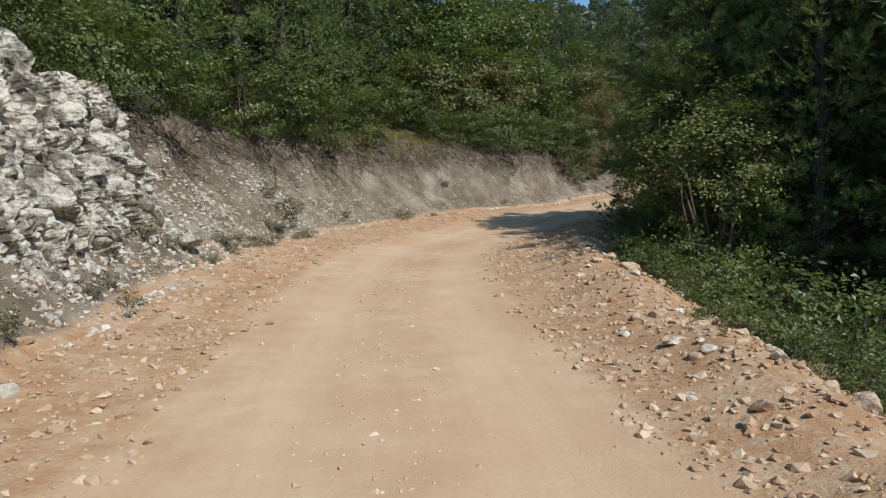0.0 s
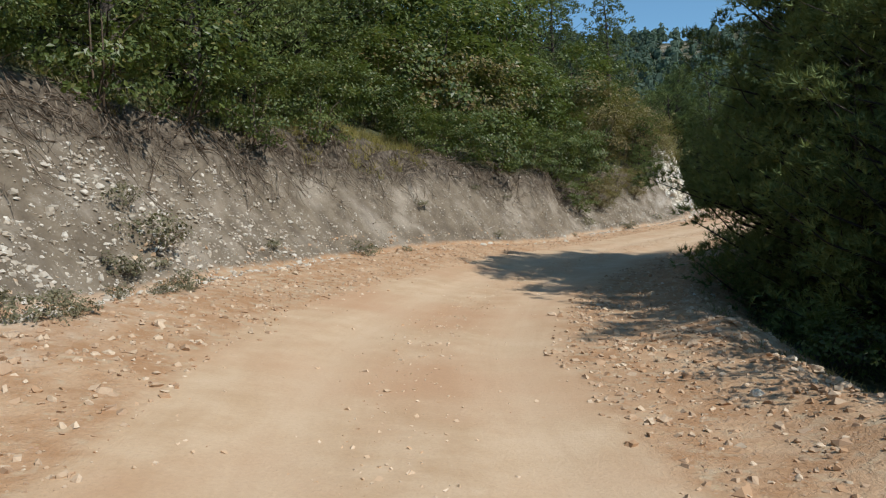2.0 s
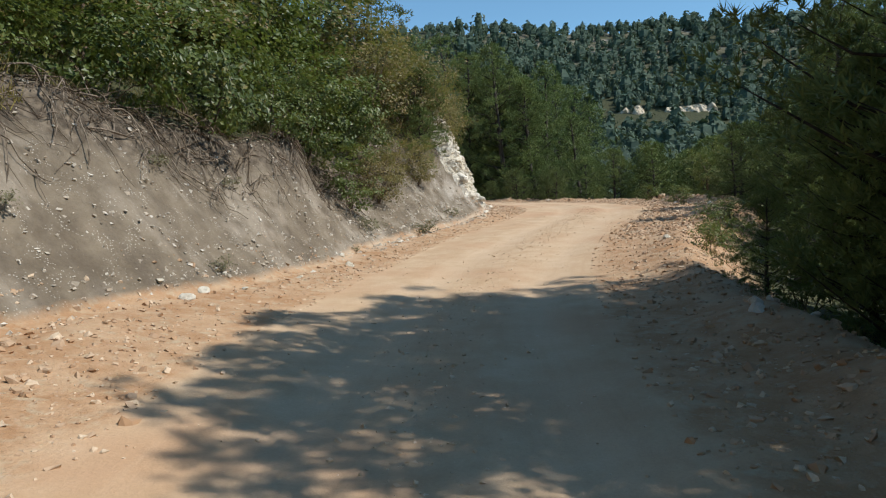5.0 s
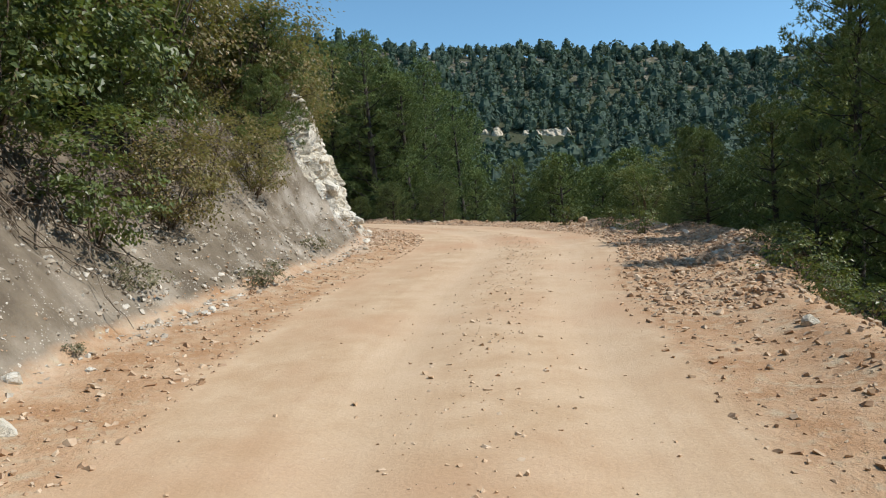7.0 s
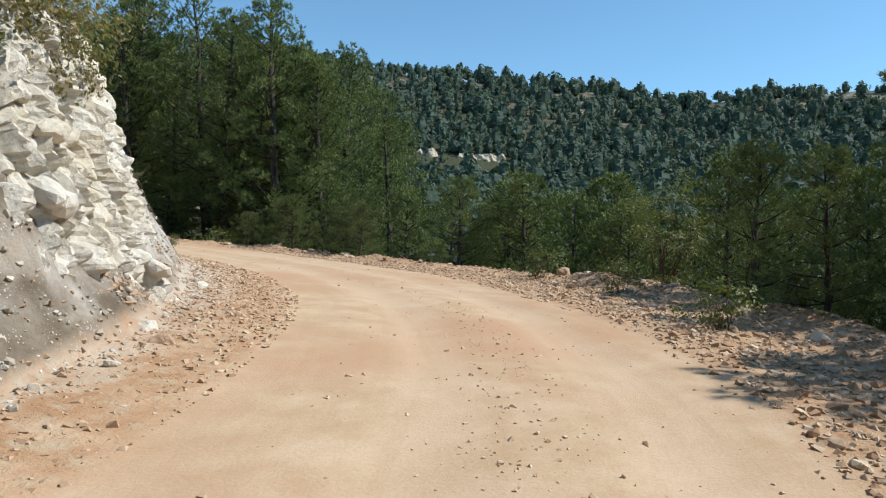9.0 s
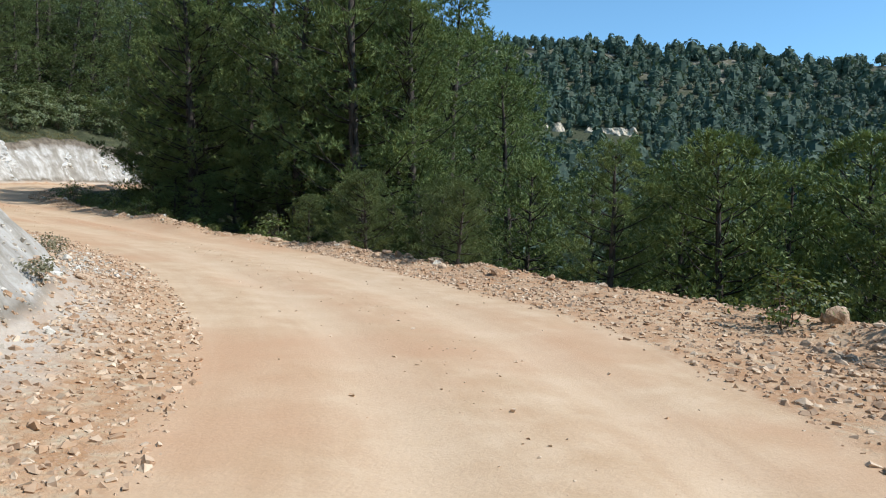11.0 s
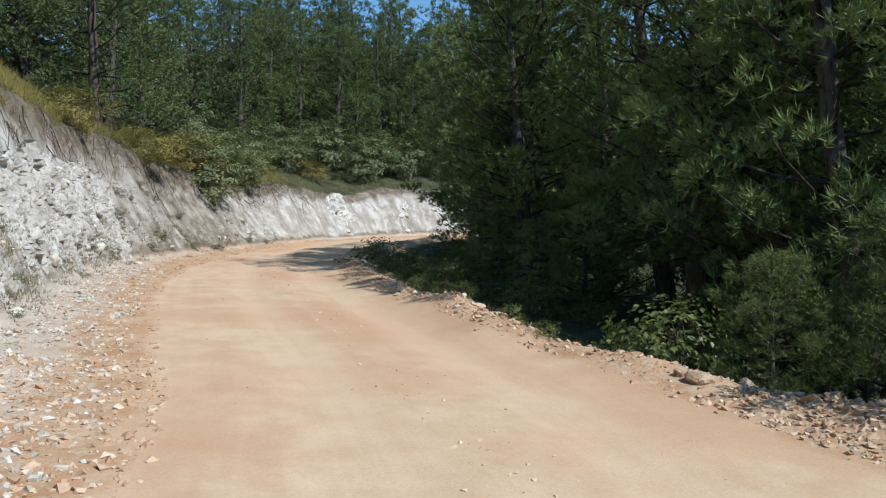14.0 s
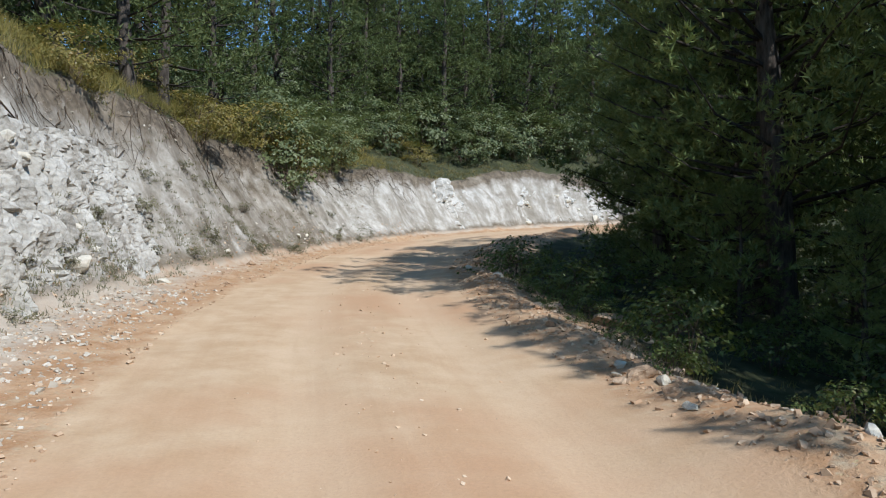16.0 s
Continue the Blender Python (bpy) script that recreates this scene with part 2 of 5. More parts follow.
# ---- the lie of the land ----
# centre of the track: x, y, z
CENTRE = [(60, -700, -25), (12, -120, -6), (4.2, -40, -1.6), (1.9, -16, -0.55), (0.6, -5, -0.15), (0.15, 0, 0), (-0.3, 4.2, 0.12), (-0.55, 8, 0.27), (-0.62, 11, 0.42), (-0.5, 13.8, 0.53), (-0.2, 15.8, 0.63), (0.9, 19.6, 0.79), (3, 24, 1.07), (5.8, 28.3, 1.46), (8.4, 31.5, 1.86), (11.3, 34.6, 2.26), (14.2, 37.4, 2.66)]
CENTRE += [(16.1, 40.2, 2.94), (17.35, 43.4, 3.18), (18.05, 47, 3.44), (18.35, 50.5, 3.66), (18.3, 54, 3.88), (17.9, 57.5, 4.12), (17.25, 62, 4.42), (16.7, 67, 4.75), (16.4, 72, 5.1), (16.6, 77, 5.45), (17.7, 82, 5.88), (20.4, 86.9, 6.4), (25, 91, 6.9), (32.5, 93.6, 7.5), (48, 94.5, 8.6), (120, 80, 13), (700, -100, 30)]
START = 5  # the entry at which the arc length is zero


def smooth_line(pts, step=0.25):
    p = np.array(pts, float)
    out, mark = [], []
    for i in range(len(p) - 1):
        a, b, c, d = p[max(i - 1, 0)], p[i], p[i + 1], p[min(i + 2, len(p) - 1)]
        chord = np.linalg.norm(c - b)
        t1 = (c - a) / (np.linalg.norm(c - b) + np.linalg.norm(b - a) + 1e-9) * chord if i else (c - b)
        t2 = (d - b) / (np.linalg.norm(d - c) + chord + 1e-9) * chord if i + 2 < len(p) else (c - b)
        mark.append(len(out))
        for u in np.linspace(0, 1, max(2, int(min(chord / step, 60))), endpoint=False):
            h = (2 * u**3 - 3 * u**2 + 1, u**3 - 2 * u**2 + u, -2 * u**3 + 3 * u**2, u**3 - u**2)
            out.append(h[0] * b + h[1] * t1 + h[2] * c + h[3] * t2)
    out.append(p[-1])
    return np.array(out), mark


LINE, MARKS = smooth_line(CENTRE)
ARC = np.concatenate([[0], np.cumsum(np.linalg.norm(np.diff(LINE[:, :2], axis=0), axis=1))])
ARC -= ARC[MARKS[START]]
TANG = np.gradient(LINE[:, :2], axis=0)
TANG /= np.linalg.norm(TANG, axis=1)[:, None]

# profiles along the track: distance, then the left edge, the bank, the right edge and what lies beyond
ALONG = (-60, 2, 10, 16, 22, 27, 32, 36, 39.5, 43.5, 47.5, 51, 54.5, 58.5, 63, 70, 74, 78, 83, 88, 110)
LEFT_EDGE = (1.7, 1.7, 1.6, 1.8, 1.9, 1.9, 1.9, 1.9, 1.8, 1.6, 1.2, 0.9, 0.9, 1.2, 1.7, 2.3, 2.3, 2.1, 2, 2, 2)
BANK_FOOT = (3.3, 3.3, 3.3, 3.5, 3.8, 3.4, 2.95, 3.0, 2.8, 2.9, 2.65, 1.9, 1.9, 2.9, 3.4, 3.9, 3.9, 3.5, 2.9, 2.5, 2.8)
BANK_LIP = (5.4, 5.2, 5.4, 5.6, 5.8, 5.3, 4.6, 4.5, 4.7, 4.3, 3.9, 3, 3.5, 4.7, 5.0, 5.3, 5.35, 5.1, 4.7, 4.3, 4.4)
LIP_HEIGHT = (3.3, 3.3, 3.1, 3.1, 3.0, 2.75, 2.15, 2.25, 2.7, 2.9, 2.5, 2, 1.2, 1.4, 2.8, 3.7, 3.6, 3.3, 2.8, 2.8, 3)
SLOPE_ABOVE = (0.5, 0.5, 0.5, 0.5, 0.5, 0.55, 0.6, 0.7, 0.7, 0.6, 0.45, 0.4, 0.4, 0.4, 0.38, 0.48, 0.52, 0.52, 0.48, 0.42, 0.4)
RIGHT_EDGE = (1.6, 1.5, 1.45, 1.3, 1.4, 1.5, 1.6, 1.7, 2, 2.4, 2.8, 3.4, 3.1, 3.1, 2.1, 1.65, 1.5, 1.6, 1.8, 1.8, 1.8)
VERGE_EDGE = (2.8, 2.2, 3, 3, 3, 2.9, 3, 3.4, 4, 5, 6, 6.6, 5, 4, 2.4, 2.15, 2.15, 2.2, 2.6, 2.8, 3)
FALL_BELOW = (0.35, 0.3, 0.3, 0.3, 0.3, 0.32, 0.36, 0.4, 0.42, 0.45, 0.45, 0.4, 0.35, 0.3, 0.2, 0.12, 0.1, 0.1, 0.1, 0.1, 0.15)
WHITENESS = (0, 0, 0.32, 0.3, 0, 0, 0.2, 0.33, 0.36, 0.5, 0.8, 0.75, 0.75, 0.85, 0.9, 0.85, 0.7, 0.55, 0.45, 0.7, 0.7)
CROWN_SHIFT = (0, 0, 0, -0.1, -0.1, -0.1, 0.1, 0.35, 0.5, 0.6, 0.9, 1.1, 1.1, 0.9, 0.5, 0, -0.2, 0, 0, 0, 0)
PLAN = np.column_stack([ALONG, LEFT_EDGE, BANK_FOOT, BANK_LIP, LIP_HEIGHT, SLOPE_ABOVE, RIGHT_EDGE, VERGE_EDGE, FALL_BELOW, WHITENESS, CROWN_SHIFT])


def plan(s):
    return [np.interp(s, PLAN[:, 0], PLAN[:, k]) for k in range(1, 11)]


def hash2(i, j, seed):
    v = np.sin(i * 127.1 + j * 311.7 + seed * 74.7) * 43758.5453
    return v - np.floor(v)


def value_noise(x, y, seed=0):
    i, j = np.floor(x), np.floor(y)
    u, v = x - i, y - j
    u, v = u * u * (3 - 2 * u), v * v * (3 - 2 * v)
    return (hash2(i, j, seed) * (1 - u) + hash2(i + 1, j, seed) * u) * (1 - v) + (hash2(i, j + 1, seed) * (1 - u) + hash2(i + 1, j + 1, seed) * u) * v - 0.5


def fractal(x, y, scale, octaves=4, seed=0):
    total, amp = 0.0, 1.0
    for k in range(octaves):
        total = total + amp * value_noise(x * scale * 2**k, y * scale * 2**k, seed + k)
        amp *= 0.5
    return total


def smooth(a, b, x):
    t = np.clip((x - a) / (b - a), 0, 1)
    return t * t * (3 - 2 * t)


def road_coords(x, y):
    """Arc length, offset to the right and track height for arrays of x, y."""
    n = len(x)
    s, d, z = np.empty(n), np.empty(n), np.empty(n)
    for a in range(0, n, 4000):
        b = slice(a, min(a + 4000, n))
        dx, dy = x[b, None] - LINE[None, :, 0], y[b, None] - LINE[None, :, 1]
        k = np.argmin(dx * dx + dy * dy, axis=1)
        rx, ry = x[b] - LINE[k, 0], y[b] - LINE[k, 1]
        along = np.clip(rx * TANG[k, 0] + ry * TANG[k, 1], -0.3, 0.3)
        side = np.sign(rx * TANG[k, 1] - ry * TANG[k, 0])
        s[b] = ARC[k] + along
        d[b] = side * np.hypot(rx - along * TANG[k, 0], ry - along * TANG[k, 1])
        z[b] = np.interp(s[b], ARC, LINE[:, 2])
    return s, d, z


HUB = (12.0, 35.0)


def land(x, y):
    """Ground height and surface masks for arrays of x, y."""
    x, y = np.atleast_1d(np.asarray(x, float)), np.atleast_1d(np.asarray(y, float))
    s, d, z = road_coords(x, y)
    edge, foot, lip, lip_h, up, redge, verge, fall, white, crown = plan(s)
    fade = 1 - smooth(103, 122, s)
    lip_h, white = lip_h * fade, white * fade
    wob = fractal(x, y, 0.45, 3, 3)
    foot, lip = foot + 0.35 * wob, lip + 0.7 * wob
    lip_h = lip_h * (1 + 0.22 * fractal(x, y, 0.22, 2, 9))
    left = -d
    # left: verge, cut bank, slope above
    t = np.clip((left - foot) / (lip - foot), 0, 1)
    cut = lip_h * (0.82 * t + 0.18 * t**3)
    over = np.maximum(left - lip, 0)
    hl = cut + 60 * (1 - np.exp(-up * over / 60)) * (1 - 0.95 * smooth(103, 124, s))
    hl = hl + 0.10 * smooth(edge, foot, left) * (1 - t)
    hl = hl + 0.11 * np.interp(s, [8, 14, 26, 32], [0, 1, 1, 0]) * np.minimum(np.maximum(left - 0.2, 0), 3.0) * (1 - 0.5 * t)
    hl = hl + np.where(t > 0, 1, 0) * np.minimum(t * 4, 1) * 0.22 * fractal(x, y, 0.9, 4, 21)
    hl = hl + np.minimum(t * 3, 1) * (t < 1) * (0.12 * fractal(s * 1.0, t * 0.7, 1.5, 3, 61) + 0.10 * fractal(s, t * 1.5, 5.0, 2, 66))
    # right: verge with a low rim of debris, then the fall towards the valley
    right = d
    over = np.maximum(right - verge - 0.4 * wob, 0)
    hr = 0.22 * np.exp(-((right - verge) / 0.6) ** 2) * (0.4 + 1.6 * np.abs(wob)) - 14 * (1 - np.exp(-fall * over / 14))
    hr = hr + np.minimum(over, 2) * 0.12 * fractal(x, y, 0.6, 3, 5)
    h = z + np.where(d < 0, hl, hr)
    # ruts and small lumps of the track
    h = h - 0.035 * np.exp(-((np.abs(d - crown) - 0.78) / 0.32) ** 2) * (1 + 1.2 * wob) + 0.03 * fractal(x, y, 1.3, 3, 12) * smooth(0.5, 2.5, np.abs(d))
    h = h + 0.05 * smooth(redge - 0.3, verge, np.abs(d)) * fractal(x, y, 3.0, 3, 31)
    # far hills
    rx, ry = x - HUB[0], y - HUB[1]
    r, az = np.hypot(rx, ry), np.degrees(np.arctan2(rx, ry))
    el = np.interp(az, [-180, -90, -30, 0, 25, 38, 47, 54, 62, 67, 80, 100, 130, 180], [3, 8, 14, 16.5, 16.3, 15.8, 15.3, 14.5, 13.1, 13.4, 13.2, 11.8, 6, 3])
    top = 500 * np.tan(np.radians(el)) * (1 + 0.05 * fractal(x, y, 0.008, 2, 40))
    u = np.clip((r - 42) / 458, 0, 1)
    prof = u**1.9 * (1 - 0.5 * smooth(560, 1900, r))
    far = -3 + (top + 3) * prof + 4 * fractal(x, y, 0.009, 2, 44) * smooth(60, 140, r) * (1 - smooth(400, 500, r))
    w = smooth(38, 80, r) * np.where(d > 0, smooth(5, 30, right), smooth(10, 60, left))
    h = h * (1 - w) + far * w
    return h, s, d, left, right, edge, foot, lip, redge, verge, white, t, crown


def height(x, y):
    return float(land(x, y)[0][0])


def at(s, d):
    """The place on the ground at arc length s, d metres to the right of the track's centre."""
    k = int(np.argmin(np.abs(ARC - s)))
    x, y = LINE[k, 0] + d * TANG[k, 1], LINE[k, 1] - d * TANG[k, 0]
    return Vector((x, y, height(x, y)))


def at_many(s, d):
    s, d = np.asarray(s, float), np.asarray(d, float)
    x0, y0 = np.interp(s, ARC, LINE[:, 0]), np.interp(s, ARC, LINE[:, 1])
    tx, ty = np.interp(s, ARC, TANG[:, 0]), np.interp(s, ARC, TANG[:, 1])
    x, y = x0 + d * ty, y0 - d * tx
    return np.stack([x, y, land(x, y)[0]], axis=1)


# ---- mesh helpers ----


def mesh_object(name, verts, faces, material, parent=None, label="", flat=True):
    me = bpy.data.meshes.new(name)
    verts = np.asarray(verts, np.float32)
    faces = np.asarray(faces, np.int32)
    k = faces.shape[1]
    me.vertices.add(len(verts))
    me.vertices.foreach_set("co", verts.ravel())
    me.loops.add(faces.size)
    me.loops.foreach_set("vertex_index", faces.ravel())
    me.polygons.add(len(faces))
    me.polygons.foreach_set("loop_start", np.arange(len(faces), dtype=np.int32) * k)
    me.polygons.foreach_set("use_smooth", np.full(len(faces), not flat))
    me.update(calc_edges=True)
    me.materials.append(material)
    ob = new(name, me)
    if parent:
        ob.parent = parent
    if label:
        ob["label"] = label
    return ob


def unit(v):
    return v / (np.linalg.norm(v, axis=-1, keepdims=True) + 1e-9)


def leaves(rng, centres, size, up=0.4, ratio=0.62, out=None, face=2.2):
    """Kite-shaped leaves at centres, facing outwards and upwards, at random."""
    n = len(centres)
    nor = rng.normal(size=(n, 3)) + (0, 0, up * 2)
    if out is not None:
        nor = nor + out * face
    nor = unit(nor)
    axis = unit(np.cross(nor, rng.normal(size=(n, 3))))
    side = np.cross(nor, axis)
    L = size * rng.uniform(0.6, 1.3, (n, 1))
    fold = nor * L * 0.12
    v = np.stack([centres - axis * L * 0.5, centres + side * L * ratio * 0.5 + fold, centres + axis * L * 0.55, centres - side * L * ratio * 0.5 + fold], axis=1)
    return v.reshape(-1, 3), np.arange(4 * n).reshape(n, 4)


def tube(points, radii, sides=5):
    """A tapered tube through points; verts and quads."""
    p = np.asarray(points, float)
    tang = unit(np.gradient(p, axis=0))
    ref = np.array((0.31, 0.17, 0.93)) if abs(tang[0, 2]) < 0.8 else np.array((1.0, 0.2, 0.1))
    a = unit(np.cross(tang, ref))
    b = np.cross(tang, a)
    ang = np.linspace(0, 2 * math.pi, sides, endpoint=False)
    ring = a[:, None] * np.cos(ang)[None, :, None] + b[:, None] * np.sin(ang)[None, :, None]
    v = p[:, None] + ring * np.asarray(radii)[:, None, None]
    f = []
    for i in range(len(p) - 1):
        for j in range(sides):
            k = (j + 1) % sides
            f.append((i * sides + j, i * sides + k, (i + 1) * sides + k, (i + 1) * sides + j))
    return v.reshape(-1, 3), np.array(f)


def join(parts):
    vs, fs, n = [], [], 0
    for v, f in parts:
        vs.append(v), fs.append(f + n)
        n += len(v)
    return np.concatenate(vs), np.concatenate(fs)


# ---- ground ----


def spacing(lo, hi, step, far, grow=1.13):
    mid = list(np.arange(lo, hi + step / 2, step))
    out, d = [], step
    while hi + sum(out) < far:
        d *= grow
        out.append(d)
    c = np.cumsum(out)
    return np.array(list(lo - c[::-1]) + mid + list(hi + c))


def build_ground():
    xs, ys = spacing(-7, 25, 0.22, 2500, 1.09), spacing(-1, 94, 0.22, 2500, 1.09)
    X, Y = np.meshgrid(xs, ys)
    x, y = X.ravel(), Y.ravel()
    h, s, d, left, right, edge, foot, lip, redge, verge, white, t, crown = land(x, y)
    nx, ny = len(xs), len(ys)
    i = (np.arange(ny - 1)[:, None] * nx + np.arange(nx - 1)[None, :]).ravel()
    ob = mesh_object("ground", np.stack([x, y, h], axis=1), np.stack([i, i + 1, i + nx + 1, i + nx], axis=1), EARTH, flat=False)
    masks = {
        "lat": d - crown,
        "run": s,
        "loose": np.where(d < 0, smooth(edge - 0.25, edge + 0.5, left), smooth(redge - 0.35, redge + 0.4, right)),
        "bank": np.where(d < 0, smooth(foot - 0.15, foot + 0.3, left), 0),
        "soil": smooth(0.45 + 0.2 * white, 1.0, t) * (d < 0) * (1 - 0.55 * white),
        "scree": white * np.where(d < 0, smooth(edge + 0.3, edge + 0.3 + 0.65 * (foot - edge), left), 0),
        "white": white * np.where(d < 0, smooth(0, 0.15, t) * (1 - smooth(0.78, 1.05, t)), 0),
        "grass": np.where(d < 0, smooth(lip - 0.2, lip + 0.5, left), smooth(verge + 0.2, verge + 1.6, right)),
    }
    fade = 1 - smooth(103, 122, s)
    masks["bank"] = masks["bank"] * fade
    masks["grass"] = np.maximum(masks["grass"], (1 - fade) * smooth(2.0, 3.0, np.abs(d)))
    masks["heath"] = smooth(360, 460, np.hypot(x - HUB[0], y - HUB[1]))
    for k, v in masks.items():
        ob.data.attributes.new(k, "FLOAT", "POINT").data.foreach_set("value", np.asarray(v, np.float32))
    return tagged(ob, "dusty tan dirt track with stony verges and a cut bank", "ground", kind="structure")


build_ground()

# ---- rock faces ----


def stone_mesh(seed):
    rng = np.random.default_rng(seed)
    bm = bmesh.new()
    bmesh.ops.create_icosphere(bm, subdivisions=2, radius=1.0)
    cuts = [(unit(rng.normal(size=3)), rng.uniform(0.46, 0.74)) for _ in range(11)]
    for v in bm.verts:
        p = np.array(v.co)
        for nrm, dist in cuts:
            over = float(p @ nrm) - dist
            if over > 0:
                p = p - nrm * over
        v.co = Vector(p * (1, 0.8, 0.62)) + 0.03 * noise.noise_vector(Vector(p * 2.5) + Vector((seed, 0, 0)))
    me = bpy.data.meshes.new("stone")
    bm.to_mesh(me)
    bm.free()
    return me


STONES = {"clay": [], "chalk": [], "grey": []}
for k in range(5):
    for kind, material in (("clay", CLAYROCK), ("chalk", CHALK), ("grey", ROCK)):
        me = stone_mesh(100 + k)
        me.materials.append(material)
        STONES[kind].append(me)


def crazed(x, y, seed):
    """Cells of a jittered grid: distance to the nearest, gap to the second, and a hash of the nearest."""
    i, j = np.floor(x), np.floor(y)
    best, second, key = np.full(x.shape, 9.0), np.full(x.shape, 9.0), np.zeros(x.shape)
    for a in (-1, 0, 1):
        for b in (-1, 0, 1):
            d = np.hypot(i + a + hash2(i + a, j + b, seed) - x, j + b + hash2(i + a, j + b, seed + 7) - y)
            closer = d < best
            second = np.where(closer, best, np.minimum(second, d))
            key = np.where(closer, hash2(i + a, j + b, seed + 13), key)
            best = np.where(closer, d, best)
    return best, second - best, key


def outcrop(label, s0, s1, foot, lip, tall, material, seed, block=0.4, rough=0.36, step=0.075, blocks=24, kind="chalk"):
    """A craggy face set into the left bank: stepped facets with clefts between, and single blocks standing out of it."""
    bank = np.linspace(s0, s1, 60)
    follow = foot is None
    if follow:
        tall = 0.7 * float(np.interp(bank, PLAN[:, 0], PLAN[:, 4]).max())
    ns, nv = int((s1 - s0) / step), int(tall * 1.25 / step)
    S, V = np.meshgrid(np.linspace(s0, s1, ns), np.linspace(0, 1, nv))
    S, V = S.ravel(), V.ravel()
    rng = np.random.default_rng(seed)
    q = np.stack([S, V * tall * 1.1], axis=1) + 0.25 * np.stack([fractal(S, V * tall, 1.6, 3, seed), fractal(S, V * tall, 1.6, 3, seed + 5)], axis=1)
    seeds = np.stack([rng.uniform(s0, s1, int((s1 - s0) * tall / block**2 * 1.3)), rng.uniform(0, tall * 1.1, int((s1 - s0) * tall / block**2 * 1.3))], axis=1)
    gap = (q[:, None] - seeds[None]) * (1.5, 0.75)
    dist = np.sqrt((gap**2).sum(-1))
    order = np.argsort(dist, axis=1)[:, :2]
    row = np.arange(len(q))
    near, second = dist[row, order[:, 0]], dist[row, order[:, 1]]
    k = order[:, 0]
    tilt = rng.uniform(-0.45, 0.45, (len(seeds), 2)) * (1.3, 0.6)
    out = rng.uniform(-0.5, 0.6, len(seeds))[k] * rough + (gap[row, k] * tilt[k]).sum(1) * 0.9
    out -= 0.5 * np.exp(-((second - near) / 0.06) ** 2) * rough
    out += 0.10 * fractal(S, V * tall, 3.2, 4, seed + 9) + 0.5 * rough * fractal(S, V * tall, 0.6, 2, seed + 2)
    wx, wy = q[:, 0] + 0.12 * fractal(S, V * tall, 4.0, 2, seed + 31), q[:, 1] + 0.12 * fractal(S, V * tall, 4.0, 2, seed + 33)
    for size, share in ((0.24, 0.38), (0.11, 0.24)):
        near, gap2, key = crazed(wx / size * 1.25, wy / size * 0.8, seed + int(size * 100))
        out += share * rough * (key - 0.5) - share * 0.8 * rough * np.exp(-((gap2 / 0.22) ** 2)) - share * 0.35 * rough * near
    rim = smooth(0, 0.2, (S - s0) / (s1 - s0)) * smooth(0, 0.34 if follow else 0.12, (s1 - S) / (s1 - s0))
    if follow:
        base = np.interp(S, PLAN[:, 0], PLAN[:, 2])
        off = base - 0.1 + 0.7 * (np.interp(S, PLAN[:, 0], PLAN[:, 3]) - base) * V**1.12 - out * rim + 0.4 * (1 - rim)
        reach = 0.7 * np.interp(S, PLAN[:, 0], PLAN[:, 4]) / tall
    else:
        off = foot + (lip - foot) * V**1.25 - out * rim + 0.55 * (1 - rim)
        reach = 1.0
    x0, y0 = np.interp(S, ARC, LINE[:, 0]), np.interp(S, ARC, LINE[:, 1])
    tx, ty = np.interp(S, ARC, TANG[:, 0]), np.interp(S, ARC, TANG[:, 1])
    zz = np.interp(S, ARC, LINE[:, 2]) - 0.25 + reach * (tall + 0.25 + 0.5 * fractal(S, S * 0, 0.7, 3, seed + 3)) * V * (0.5 + 0.5 * rim)
    v = np.stack([x0 - off * ty, y0 + off * tx, zz], axis=1)
    i = (np.arange(nv - 1)[:, None] * ns + np.arange(ns - 1)[None, :]).ravel()
    top = tagged(new("limestone_outcrop"), label, "rock outcrop")
    mesh_object("rock_mass", v, np.stack([i, i + 1, i + ns + 1, i + ns], axis=1), material, top)
    for _ in range(blocks):
        k = int(rng.uniform(0.08, 0.9) * nv) * ns + int(rng.uniform(0.1, 0.9) * ns)
        ob = new("block", STONES[kind][int(rng.integers(0, 5))])
        ob.parent = top
        size = rng.choice((0.10, 0.14, 0.18, 0.24))
        ob.matrix_basis = pose(*v[k], *rng.uniform(-40, 40, 2), rng.uniform(0, 360)) @ Matrix.Diagonal((size * 1.3, size, size * 1.2, 1))
    return top


outcrop("craggy grey and white limestone face beside the track", 2.0, 13.0, 3.5, 4.75, 3.5, ROCK, 3, 0.5, 0.2, 0.042, 24, "grey")
outcrop("pale yellow-white crumbling limestone nose at the bend", 40.8, 49.6, 2.85, 4.05, 3.2, CHALK, 8, 0.36, 0.22, 0.05, 26)
outcrop("grey-white crumbling marl cut with dark clefts", 61.0, 80.0, None, None, None, GREYCHALK, 12, 0.3, 0.1, 0.055, 6)
outcrop("white broken limestone cut at the far bend", 91.5, 106.0, 2.7, 4.3, 2.4, WHITECHALK, 17, 0.4, 0.2, 0.1, 12)

# ---- trees and shrubs ----


